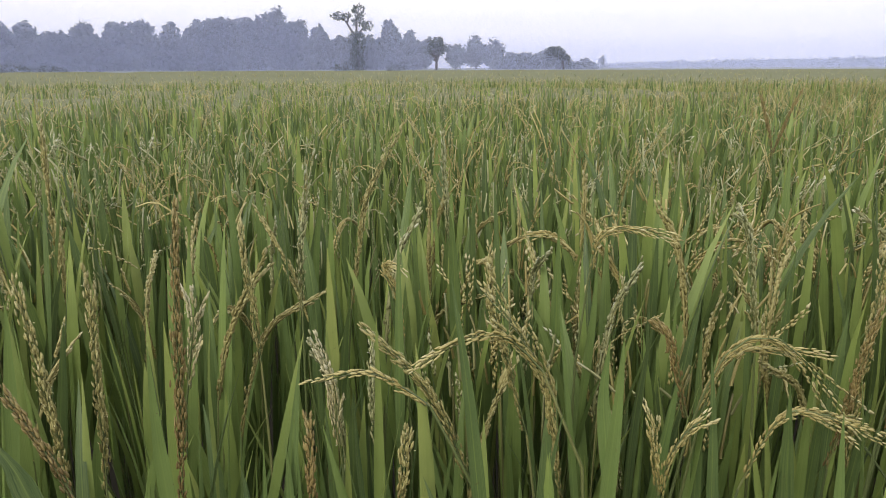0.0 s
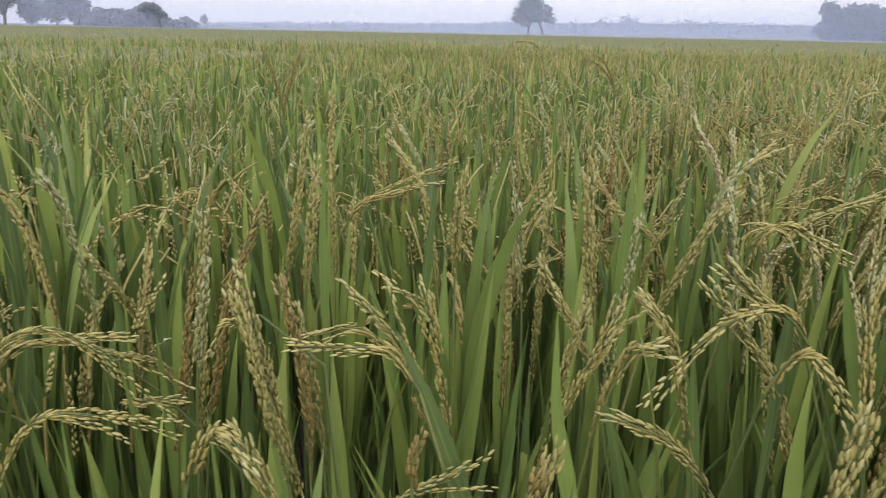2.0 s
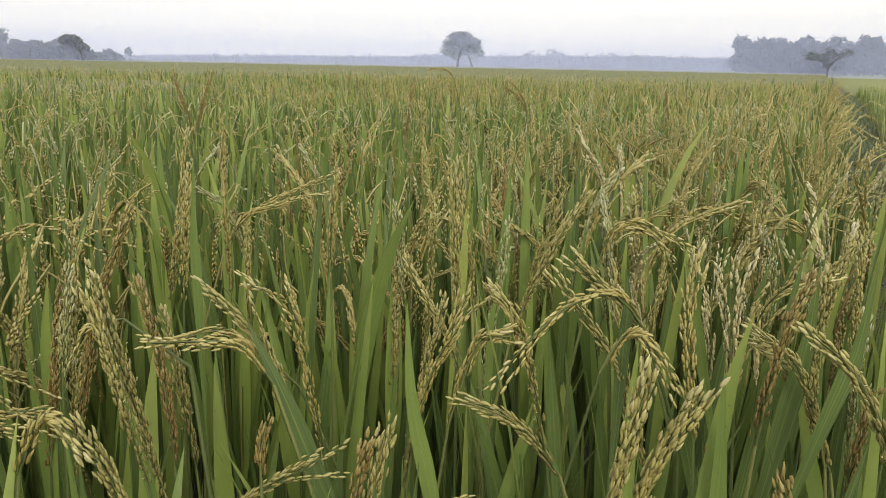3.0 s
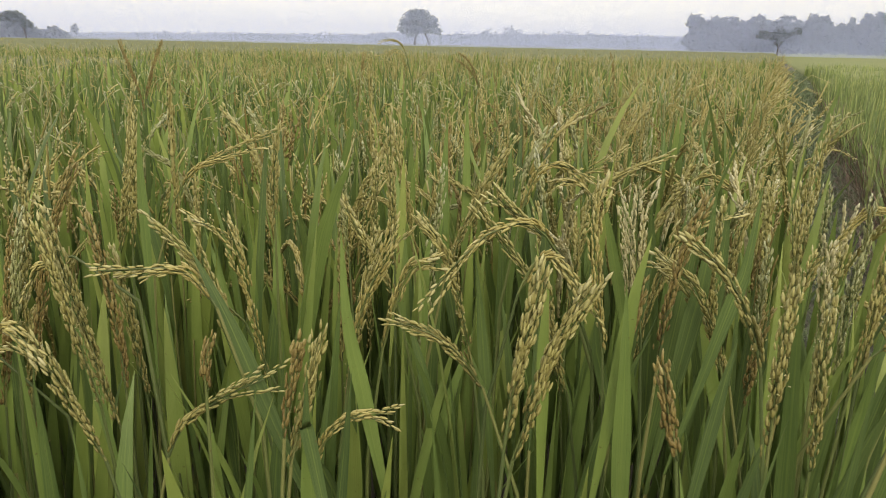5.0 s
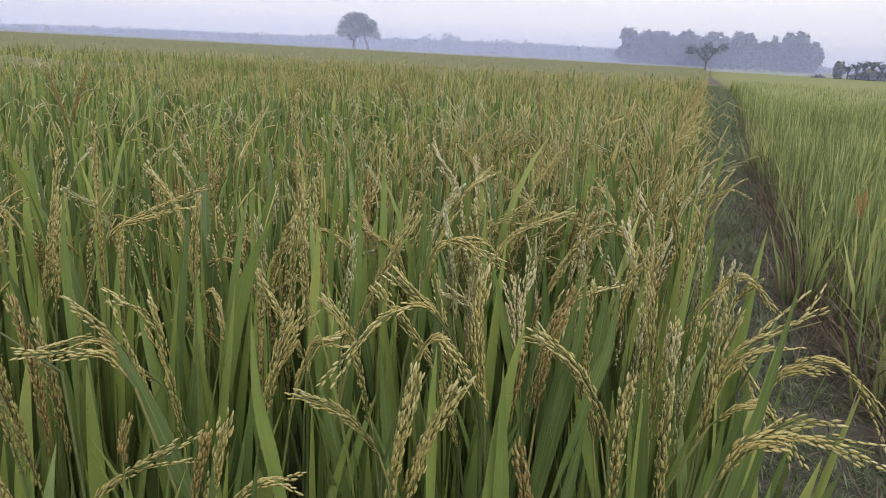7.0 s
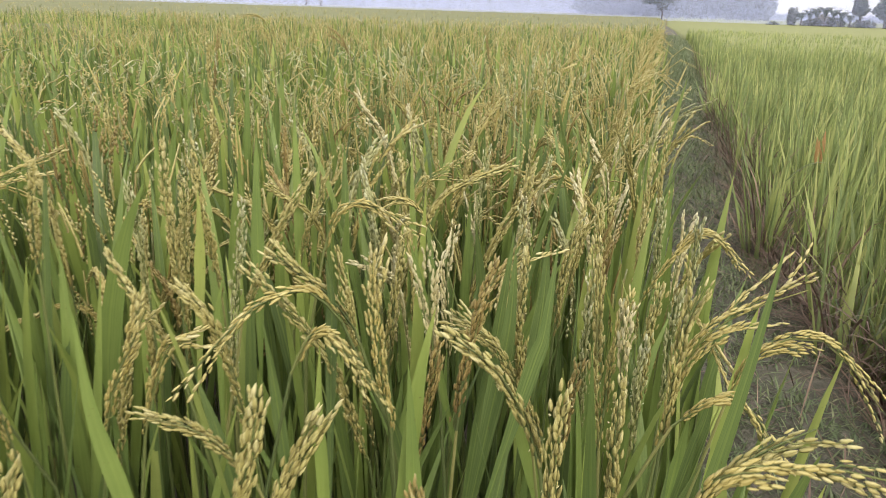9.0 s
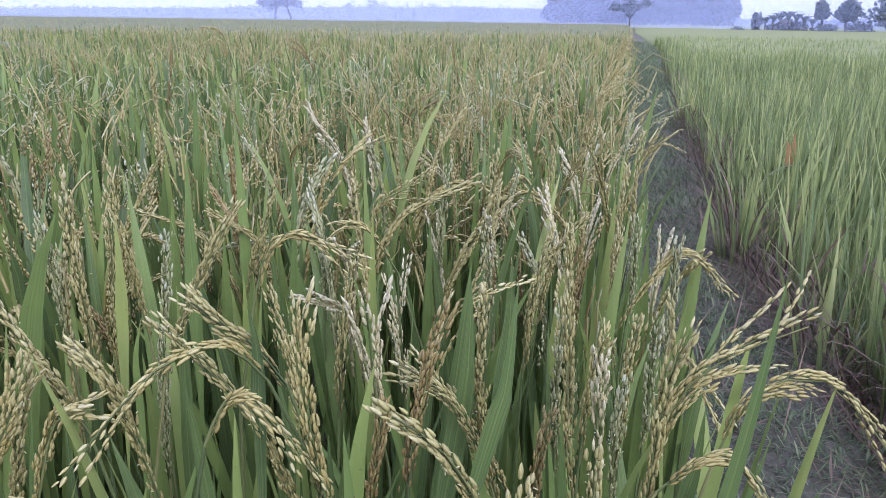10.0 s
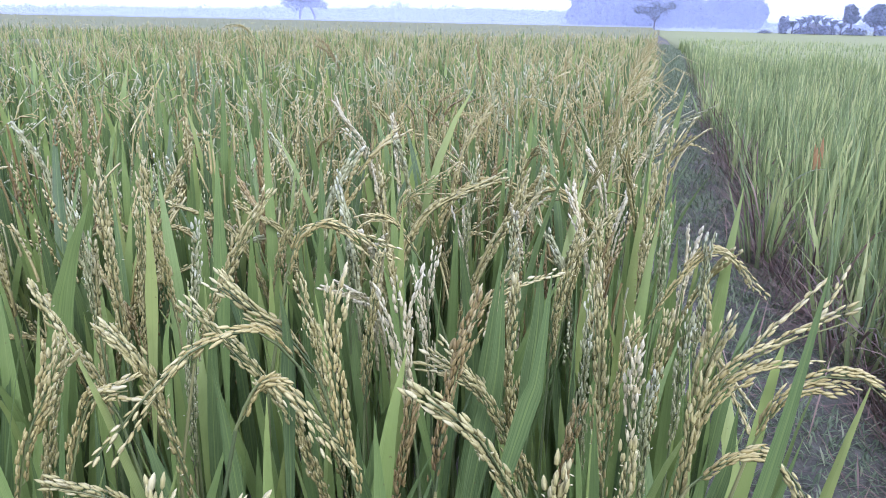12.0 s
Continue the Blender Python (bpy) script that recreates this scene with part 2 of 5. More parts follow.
def grain_shape(ring, sides):
    """A husk: pointed at both ends, a little flattened; along z from 0 to 1."""
    V, F = [(0, 0, 0)], []
    for z, r in ring:
        V += [(r * math.cos(a), 0.72 * r * math.sin(a), z) for a in (np.arange(sides) * 2 * math.pi / sides)]
    V.append((0, 0, 1))
    for j in range(sides):
        F.append((0, 1 + (j + 1) % sides, 1 + j))
        for q in range(len(ring) - 1):
            a, b = 1 + q * sides, 1 + (q + 1) * sides
            j2 = (j + 1) % sides
            F += [(a + j, a + j2, b + j2), (a + j, b + j2, b + j)]
        last = 1 + (len(ring) - 1) * sides
        F.append((last + j, last + (j + 1) % sides, len(V) - 1))
    return np.array(V), np.array(F)


GRAIN_FINE = grain_shape([(0.20, 0.148), (0.58, 0.166), (0.86, 0.080)], 4)
GRAIN_NEAR = grain_shape([(0.28, 0.215), (0.70, 0.185)], 3)
GRAIN_NEXT = grain_shape([(0.42, 0.240)], 3)
GRAIN_MID = grain_shape([(0.42, 0.190)], 3)
GRAIN_FAR = grain_shape([(0.42, 0.055)], 3)


def grains(pos, axis, size, vv, shape, rng):
    G, F0 = shape
    n = len(pos)
    axis = axis / (np.linalg.norm(axis, axis=1)[:, None] + 1e-9)
    ref = rng.normal(size=(n, 3))
    A = np.cross(axis, ref)
    A /= np.linalg.norm(A, axis=1)[:, None] + 1e-9
    B = np.cross(axis, A)
    V = pos[:, None] + size[:, None, None] * (G[None, :, 0:1] * A[:, None] + G[None, :, 1:2] * B[:, None] + G[None, :, 2:3] * axis[:, None])
    F = (F0[None] + (np.arange(n) * len(G))[:, None, None]).reshape(-1, 3)
    UV = np.stack([np.broadcast_to(rng.random(n)[:, None], (n, len(G))), np.broadcast_to(vv[:, None], (n, len(G)))], 2).reshape(-1, 2)
    return V.reshape(-1, 3), F, UV


def spline(P, s):
    """A smooth curve through four points, at s from 0 to 1; goes on straight past the end."""
    P = np.asarray(P, float)
    E = np.vstack([2 * P[0] - P[1], P, 2 * P[-1] - P[-2]])
    s = np.atleast_1d(np.asarray(s, float))
    x = np.clip(s, 0, 1) * (len(P) - 1)
    i = np.minimum(x.astype(int), len(P) - 2)
    f = (x - i)[:, None]
    a, b, c, d = E[i], E[i + 1], E[i + 2], E[i + 3]
    C = 0.5 * (2 * b + (c - a) * f + (2 * a - 5 * b + 4 * c - d) * f ** 2 + (3 * b - a - 3 * c + d) * f ** 3)
    return C + np.maximum(s - 1, 0)[:, None] * (P[-1] - P[-2])[None] * (len(P) - 1)


# branches, spread, spread at the tip, droop of the branch ends, grain spacing, first branch, reach past the end
KINDS = {
    "rod": (10, 0.005, 0.009, 0.00, 0.0036, 0.0, 0.05),
    "near": (12, 0.010, 0.014, 0.00, 0.0033, 0.0, 0.05),
    "brown": (11, 0.005, 0.009, 0.00, 0.0035, 0.0, 0.05),
    "green": (9, 0.008, 0.018, 0.00, 0.0040, 0.0, 0.06),
    "white": (8, 0.030, 0.080, 0.00, 0.0038, 0.1, 0.06),
    "pale": (8, 0.018, 0.070, 0.01, 0.0037, 0.0, 0.08),
    "spray": (9, 0.014, 0.080, 0.01, 0.0037, 0.0, 0.08),
    "fan": (8, 0.022, 0.160, 0.03, 0.0038, 0.0, 0.06),
    "arch": (8, 0.014, 0.060, 0.04, 0.0038, 0.05, 0.03),
    "droop": (6, 0.008, 0.030, 0.02, 0.0033, 0.05, 0.02),
}
CORDS = ("rod", "near", "brown", "green")
GRAIN_OF = {"near": TAN, "rod": TAN, "brown": BROWN, "green": GREEN, "white": WHITE, "pale": PALE, "spray": TAN, "fan": PALE, "arch": PALE, "droop": PALE}


def panicle(P, kind, rng, shape, coarse=1.0, size=0.0082, few=1.0):
    """One ear along a curve through four points: its stalk, and for each branch a stem and the grains on it."""
    nb, sp0, sp1, drop, gap, first, past = KINDS[kind]
    if coarse > 1.0:
        sp0, sp1 = sp0 * 0.5, sp1 * 0.5
    nb = max(int(nb * few + 0.5), 3)
    C = spline(P, np.linspace(0, 1, 24))
    L = float(np.linalg.norm(np.diff(C, axis=0), axis=1).sum())
    stalk = tube(spline(P, np.linspace(0, 0.97, 7)), 0.0011, 0.0005, 3)
    branches = []
    for i in range(nb):
        s0 = first + (0.80 - first) * (i / max(nb - 1, 1)) + rng.uniform(-0.03, 0.03)
        s0 = min(max(s0, 0.0), 0.86)
        reach = min(0.44 * (1.0 - 0.25 * s0) * rng.uniform(0.8, 1.1), 1 + past - s0)
        m = max(int(reach * L / (gap * 0.70 * coarse)), 2)
        q = (np.arange(m) + 0.6) / m
        T = (spline(P, s0 + 0.05) - spline(P, s0))[0]
        T /= np.linalg.norm(T) + 1e-9
        U = np.cross(T, rng.normal(size=3))
        U /= np.linalg.norm(U) + 1e-9
        out = (sp0 + (sp1 - sp0) * max(0.0, s0 - 0.2) / 0.6) * rng.uniform(0.5, 1.5)
        Q = spline(P, s0 + q * reach) + U[None] * (0.0018 + out * L * 1.1 * q[:, None] ** 1.3) - np.array([0, 0, 1.0]) * (drop * L * q[:, None] ** 2 * rng.uniform(0.2, 1.2))
        D = np.gradient(Q, axis=0)
        D /= np.linalg.norm(D, axis=1)[:, None] + 1e-9
        S = np.cross(D, U[None] + 0.3 * T[None])
        S /= np.linalg.norm(S, axis=1)[:, None] + 1e-9
        sgn = np.where(np.arange(m) % 2 == 0, 1.0, -1.0)[:, None]
        loose = 0.0011 if kind in CORDS else 0.0006
        pos = Q + S * sgn * 0.0011 + rng.normal(0, loose, (m, 3))
        axis = D + S * sgn * 0.11 + rng.normal(0, 0.075, (m, 3))
        vv = np.clip(0.75 * (s0 + q * reach) + 0.25 * q + rng.normal(0, 0.08, m), 0, 1)
        sz = size * rng.uniform(0.74, 1.14, m) * (coarse ** 0.55)
        if kind in ("rod", "green", "white") and shape is GRAIN_FINE:
            # pale anthers that hang out of some husks
            w = rng.integers(0, m, max(m // 5, 1))
            pos = np.concatenate([pos, pos[w] + U[None] * 0.0014 + rng.normal(0, 0.0009, (len(w), 3)) + D[w] * 0.003])
            axis = np.concatenate([axis, rng.normal(0, 1, (len(w), 3))])
            vv = np.concatenate([vv, np.full(len(w), 1.8)])
            sz = np.concatenate([sz, np.full(len(w), 0.0023)])
        if coarse > 2.5:
            # far off the grains of a branch run together into one knobbly strand
            k = np.linspace(0, m - 1, min(m, 6)).astype(int)
            line = np.vstack([spline(P, s0), Q[k] + rng.normal(0, 0.0012, (len(k), 3))])
            swell = np.where(np.arange(len(line)) % 2 == 0, 0.6, 1.15) * np.linspace(1.0, 0.75, len(line))
            branches.append((None, ripe(tube(line, 0.0032, 0.0030, 3, swell))))
            continue
        stem = tube(np.vstack([spline(P, s0), Q[:: max(m // 4, 1)]]), *((0.0006, 0.0003) if coarse == 1.0 else (0.0025, 0.0016)), 3)
        branches.append((stem, grains(pos, axis, sz, vv, shape, rng)))
    return stalk, branches


def shift(ch, x, y, turn, scale=1.0):
    V, F, UV, m = ch
    c, s = math.cos(turn), math.sin(turn)
    W = np.stack([x + scale * (V[:, 0] * c - V[:, 1] * s), y + scale * (V[:, 0] * s + V[:, 1] * c), V[:, 2] * scale], 1)
    return W, F, UV, m


def ear_curve(neck, az, kind, L, rng):
    """Four points of an ear that starts at neck and leans towards az."""
    h = np.array([math.cos(az), math.sin(az), 0])
    up = np.array([0, 0, 1.0])
    if kind in ("arch", "droop"):
        k = rng.uniform(0.8, 1.2)
        steps = [(0.10, 0.33), (0.38, 0.58), (0.80 * k, 0.50 - 0.25 * rng.random())]
    elif kind in ("fan", "spray", "pale"):
        steps = [(0.06, 0.32), (0.18, 0.62), (0.36, 0.90)]
    else:
        b = 0.42 * rng.random() ** 1.5
        steps = [(0.22 * b, 0.34), (0.62 * b, 0.66), (1.45 * b, 0.98 - 0.45 * b)]
    return [neck] + [neck + (h * a + up * z) * L for a, z in steps]


EARS = ["rod"] * 9 + ["green"] * 5 + ["brown"] * 2 + ["arch"] * 5 + ["spray"] * 4 + ["fan"] * 2 + ["droop"] * 1


EARS_OFF = ["rod"] * 5 + ["green"] * 2 + ["brown"] * 1 + ["arch"] * 11 + ["spray"] * 5 + ["fan"] * 5


EARS_EDGE = ["rod"] * 7 + ["spray"] * 5 + ["arch"] * 4 + ["fan"] * 4 + ["white"] * 4 + ["brown"] * 2 + ["green"] * 2


def hill_parts(rng, tillers, ears, top, lod):
    """One rice hill round the origin: lists of culms, leaves and ears as chunks."""
    culms, leaves, heads = [], [], []
    for i in range(tillers):
        a = 2 * math.pi * (i + rng.random()) / tillers
        lean = rng.uniform(0.01, 0.10)
        root = np.array([math.cos(a), math.sin(a), 0]) * rng.uniform(0.01, 0.05)
        h = top * rng.uniform(0.71, 0.84)
        neck = root + np.array([math.cos(a) * lean * h, math.sin(a) * lean * h, h])
        if lod < 2:
            culms.append(tube([root, root * 0.6 + neck * 0.4 + rng.normal(0, 0.006, 3), neck], 0.0024, 0.0012, 4 if lod == 0 else 3))
        if i < ears:
            names = EARS_EDGE if ears > 3 else EARS if lod == 0 else EARS_OFF
            kind = names[rng.integers(len(names))]
            P = ear_curve(neck, a + rng.normal(0, 0.9), kind, rng.uniform(0.17, 0.24), rng)
            heads.append((kind, P))
        for at, ln, wd in ((0.84, 0.30, 0.0145), (0.70, 0.36, 0.0138), (0.50, 0.42, 0.0110), (0.32, 0.44, 0.0100), (0.90, 0.25, 0.0115)):
            if (at < 0.4 and lod) or (at >= 0.9 and lod != 1):
                continue
            p = root + (neck - root) * (at + rng.uniform(-0.08, 0.08))
            leaves.append((p, a + rng.normal(0, 1.1), ln * rng.uniform(0.75, 1.2) * (0.84 if lod else 1.0), wd * rng.uniform(0.75, 1.3) * (1.15, 1.28, 1.7)[lod], abs(rng.normal(0.08, 0.07)), max(0.0, rng.normal(0.12, 0.22)), rng.normal(0, 0.6)))
    return culms, leaves, heads


def blade_chunk(ls, seg, cols):
    A = lambda i: np.array([l[i] for l in ls])
    return blades(A(0), A(1), A(2), A(3), A(4), A(5), seg, cols, A(6))


def rice_plant(rng, top, ears, tillers=8):
    """A near rice hill with every culm, leaf and ear a part of its own."""
    ob = thing("rice_plant", "green rice plant with ripening tan ears rooted in the paddy" if ears else "leafy green rice plant without ears in the paddy", "rice plant", "rice plants of the tall paddy")
    culms, leaves, heads = hill_parts(rng, tillers, ears, top, 0)
    for c in culms:
        part("culm", mesh_of("culm", [(*c, 0)], [CULM]), ob)
    for l in leaves:
        part("leaf", mesh_of("leaf", [(*blade_chunk([l], 6, 3), 0)], [LEAF]), ob)
    for kind, P in heads:
        stalk, br = panicle(P, kind, rng, GRAIN_NEAR, 1.5, 0.0074, few=0.8)
        st = part("ear", mesh_of("ear", [(*stalk, 0)], [CULM]), ob)
        gr = part("seed_head", mesh_of("seed_head", [(*c, 1) for pair in br for c in pair], [CULM, GRAIN_OF[kind]]), st, {"rod": "tan ripening grains", "brown": "brown dry grains", "green": "greenish flowering grains"}.get(kind, "pale cream grains"))
        gr["kind"] = "stuff"
    return ob


# ---- plan: the earth bund runs straight between two paddies ----
WAY = radians(29.6)
DX, DY = math.cos(WAY), math.sin(WAY)


def plan(n, s):
    """x, y of a place n metres right of the line of the bund and s metres along it."""
    return s * DX + n * DY, s * DY - n * DX


def off(x, y):
    return x * DY - y * DX


def along(x, y):
    return x * DX + y * DY


def from_stand(x, y):
    """Distance from the strip on which the viewer stands."""
    t = min(max(x / 0.52, 0), 1)
    return math.hypot(x - 0.52 * t, y + 0.12)


TALL_EDGE, YOUNG_EDGE = 0.36, 0.97


def young_rim(s):
    """Where the young paddy begins: the bund is widest near the viewer and again further on, and overgrown in the end."""
    return float(np.interp(s, [2.3, 3.3, 9.0, 31.0, 75.0], [1.10, 0.97, 0.98, 1.38, TALL_EDGE]))


# ground sheet to the horizon
g = 3000.0
gx = np.array([[-g, -g, 0], [g, -g, 0], [g, g, 0], [-g, g, 0]], float)
tagged(new("ground", mesh_of("ground", [(gx, [(0, 1, 2, 3)], gx[:, :2] / 10, 0)], [SOIL])), "dark muddy soil of the paddies", "ground", kind="structure")


def unevenness(x, y, rough):
    return noise.noise(Vector((x * 3, y * 3, 1.7))) * rough + noise.noise(Vector((x * 14, y * 14, 4.1))) * rough * 0.5


def strip_mesh(name, profile, s_list, mat, rough, rng):
    pts = []
    for s in s_list:
        for n, z in profile:
            x, y = plan(n, s)
            w = unevenness(x, y, rough)
            pts.append((x, y, max(z + (w if z > 0.02 else 0), -0.01)))
    c = len(profile)
    F = [(i * c + j, i * c + j + 1, (i + 1) * c + j + 1, (i + 1) * c + j) for i in range(len(s_list) - 1) for j in range(c - 1)]
    V = np.array(pts)
    return mesh_of(name, [(V, F, V[:, :2], 0)], [mat])


s_list = np.concatenate([np.arange(-8, 9, 0.05), np.arange(9, 40, 0.5), np.arange(40, 260, 10)])
prof = [(0.14, -0.01), (0.22, 0.10), (0.27, 0.175)] + [(n, 0.20 + 0.012 * math.sin(n * 9)) for n in np.linspace(0.31, 0.97, 15)] + [(1.02, 0.15), (1.08, 0.09), (1.30, 0.05), (1.55, -0.01)]
tagged(new("pavement_bund", strip_mesh("bund", prof, s_list, BUND, 0.030, None)), "trodden grey-brown earth bund with short grass between paddies", "path", kind="structure")

# ---- far canopy sheets ----
def canopy(name, n_range, s_range, z, mat, label, rng):
    n_list = np.array(n_range)
    V, F = [], []
    for i, s in enumerate(s_range):
        for n in n_list:
            x, y = plan(n + (young_rim(s) - YOUNG_EDGE if YOUNG_EDGE <= n < YOUNG_EDGE + 0.3 else 0.0), s)
            ease = min(1.0, abs(n - n_list[0]) / 0.8, abs(n - n_list[-1]) / 0.8) * min(1.0, 1.0 if s_range[0] < 0 else (s - s_range[0]) / 4.0)
            V.append((x, y, 0.0 if n == YOUNG_EDGE else z * (0.35 + 0.65 * ease) + 0.05 * noise.noise(Vector((x * 0.9, y * 0.9, 0))) + 0.04 * noise.noise(Vector((x * 4, y * 4, 3)))))
    c = len(n_list)
    F = [(i * c + j, i * c + j + 1, (i + 1) * c + j + 1, (i + 1) * c + j) for i in range(len(s_range) - 1) for j in range(c - 1)]
    V = np.array(V)
    tagged(new(name, mesh_of(name, [(V, F, V[:, :2], 0)], [mat])), label, "rice field", kind="stuff")


rng = np.random.default_rng(5)
far_s = np.concatenate([np.arange(-60, 40, 0.8), np.arange(40, 130, 4), np.arange(130, 700, 60)])
def wide(lo, hi):
    return np.concatenate([-np.geomspace(-lo, 14, 40), np.arange(-13.2, hi, 0.6), [hi]]) if lo < 0 else np.concatenate([[lo, lo + 0.1, lo + 0.25], np.arange(lo + 0.6, 14, 0.6), np.geomspace(14, hi, 40)])


# rice plants: fine near the viewer, simpler with distance
def put_hills(name, spots, variants, label, rng, mats):
    chunks = []
    for x, y, k in spots:
        for ch in variants[rng.integers(len(variants))]:
            chunks.append(shift(ch, x, y, rng.uniform(0, 6.28), k))
    return tagged(new(name, mesh_of(name, chunks, mats)), label, "rice plants", kind="stuff")


TALL_MATS = [LEAF, CULM, TAN, BROWN, GREEN, PALE]
GREEN_MATS = [LEAF, CULM, GREEN, BROWN, GREEN, PALE]
MAT_AT = {"near": 2, "rod": 2, "brown": 3, "green": 4, "white": 5, "pale": 5, "spray": 2, "fan": 5, "arch": 5, "droop": 5}


def mid_variant(rng, lod, coarse, few, shape, ears=4):
    culms, leaves, heads = hill_parts(rng, 7 if lod == 1 else 6, ears, 0.97, lod)
    ch = [(*c, 1) for c in culms]
    ch.append((*blade_chunk(leaves, 3 if lod == 1 else 2, 2), 0))
    for kind, P in heads:
        if lod == 2:
            # far off an ear shows as two bent strokes, a parted one as three
            for k in range(3 if kind in ("fan", "spray") else 2):
                C = spline(P, np.array([0.0, 0.35, 0.7, 1.0])) + rng.normal(0, 0.014, 3) * np.array([[0], [0.3], [0.9], [1.6]])
                ch.append((*ripe(tube(C, 0.0034, 0.0016, 3)), MAT_AT[kind]))
            continue
        st, br = panicle(P, kind, rng, shape, coarse, few=few)
        tone = (4, 5, MAT_AT[kind], MAT_AT[kind], MAT_AT[kind])[int(rng.integers(5))]      # some ears are still greenish, some pale
        ch += [(*c, tone) for pair in br for c in pair if c is not None]
    return ch


backs, y_backs = [], []      # plants behind the viewer
near, nexts, next_west, next_edge, mids, mid_west, mid_edge, fars, far_west, low = [], [], [], [], [], [], [], [], [], []
rng = np.random.default_rng(11)
for s in np.arange(-4.5, 17.0, 0.17):
    rim = TALL_EDGE - 0.02 - 0.12 * min(max((s - 1.5) / 1.2, 0.0), 1.0)
    for n in np.arange(rim, -16.0, -0.19):
        x, y = plan(n + rng.normal(0, 0.022), s + rng.normal(0, 0.022))
        d = from_stand(x, y)
        az = math.degrees(math.atan2(x - 0.25, y + 0.5))
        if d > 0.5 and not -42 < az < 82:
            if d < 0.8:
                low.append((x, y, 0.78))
            elif d < 2.2 or (d < 5.0 and rng.random() < 0.3):
                fars.append((x, y, rng.uniform(0.92, 1.02)))
            elif d < 7.0:
                backs.append((x, y, 0.97))
            continue
        k = rng.uniform(0.95, 1.06)
        green = rng.normal(20, 9)      # the ears are less ripe to the west
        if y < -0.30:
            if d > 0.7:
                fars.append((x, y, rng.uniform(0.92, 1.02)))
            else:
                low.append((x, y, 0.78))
        elif d < 1.48:
            near.append((x, y, k, d, n))
        elif d < 2.5:
            (next_edge if n > -0.5 else next_west if az < green else nexts).append((x, y, k))
        elif d < 4.6:
            (mid_edge if n > -0.5 else mid_west if az < green else mids).append((x, y, k))
        elif d < 15.5 and (d < 7 or rng.random() < 0.34):
            (far_west if az < green else fars).append((x, y, k))

LOTS = ((nexts, "tall_rice_next", 1, 1.6, 0.6, GRAIN_NEXT, 2, "tall green rice crowded with tan ears in the paddy"),
        (next_edge, "tall_rice_edge", 1, 1.6, 0.6, GRAIN_NEXT, 5, "tall rice heavy with golden ears beside the bund"),
        (mids, "tall_rice_middle", 1, 3.0, 0.5, GRAIN_NEXT, 3, "tall green rice with tan ears filling the paddy"),
        (mid_edge, "tall_rice_edge_middle", 1, 3.0, 0.5, GRAIN_NEXT, 6, "tall rice heavy with golden ears along the bund"),
        (fars, "tall_rice_far", 2, 8.0, 0.4, GRAIN_FAR, 3, "tall rice with ripening ears further across the paddy"),
        (next_west, "tall_rice_green", 1, 1.6, 0.6, GRAIN_NEXT, 2, "tall leafy rice with few greenish ears in the paddy"),
        (mid_west, "tall_rice_green_middle", 1, 3.0, 0.5, GRAIN_NEXT, 2, "tall leafy rice with few greenish ears filling the paddy"),
        (far_west, "tall_rice_green_far", 2, 8.0, 0.4, GRAIN_FAR, 2, "tall leafy rice with greenish ears further across the paddy"))
for spots, name, lod, coarse, few, shape, ears, label in LOTS:
    put_hills(name, spots, [mid_variant(rng, lod, coarse, few, shape, ears - i % 2) for i in range(10)], label, rng, GREEN_MATS if "green" in name else TALL_MATS)

# sparse tops above the far sheet
tops = []
for _ in range(5200):
    d = 12.0 * math.exp(rng.random() * 1.9)
    a = rng.uniform(radians(-42), radians(80))
    x, y = d * math.sin(a), d * math.cos(a)
    if off(x, y) < TALL_EDGE:
        tops.append((x, y, 0.80))
ear_chunks = []
for x, y, z in tops[::2]:
    w = 0.0030 + 0.00030 * math.hypot(x, y)
    t = rng.uniform(0, 6.28)
    b = rng.uniform(0.02, 0.16)
    C = np.array([(x, y, z - 0.02), (x + 0.3 * b * math.cos(t), y + 0.3 * b * math.sin(t), z + 0.10), (x + b * math.cos(t), y + b * math.sin(t), z + 0.17 - 0.4 * b)])
    ear_chunks.append((*tube(C, w, w * 0.4, 3), (1, 2, 4, 5)[int(rng.integers(4))]))
tagged(new("tall_rice_tops", mesh_of("tall_rice_tops", ear_chunks, TALL_MATS)), "tops and golden ears of tall rice far across the paddy", "rice plants", kind="stuff")
canopy("tall_paddy", wide(-400, TALL_EDGE - 0.05), far_s[far_s > 8], 0.86, CANOPY, "olive green canopy of the tall paddy far off", rng)
canopy("tall_paddy_side", -np.geomspace(400, 5, 70), np.arange(-120, 8.1, 1.6), 0.86, CANOPY, "olive green canopy of the tall paddy far off", rng)
canopy("tall_paddy_behind", np.arange(-5.2, TALL_EDGE - 0.05, 0.6), np.arange(-120, -3.9, 1.2), 0.80, CANOPY, "olive green canopy of the tall rice paddy", rng)

# young paddy beyond the bund
def young_leaves(rng, count, top):
    ls = []
    for i in range(count):
        a = rng.uniform(0, 6.28)
        r = rng.uniform(0.0, 0.06)
        ls.append((np.array([math.cos(a) * r, math.sin(a) * r, 0.02]), a + rng.normal(0, 0.6), top * rng.uniform(0.55, 1.12), rng.uniform(0.011, 0.022), abs(rng.normal(0.11, 0.09)), max(0, rng.normal(0.14, 0.28)), rng.normal(0, 0.6)))
    return ls


def dry_leaves(rng, count):
    ls = []
    for i in range(count):
        a = rng.uniform(0, 6.28)
        ls.append((np.array([math.cos(a) * 0.05, math.sin(a) * 0.05, rng.uniform(0.06, 0.30)]), a, rng.uniform(0.18, 0.42), rng.uniform(0.004, 0.010), rng.uniform(0.2, 0.9), rng.uniform(0.3, 1.6), rng.normal(0, 1)))
    return ls


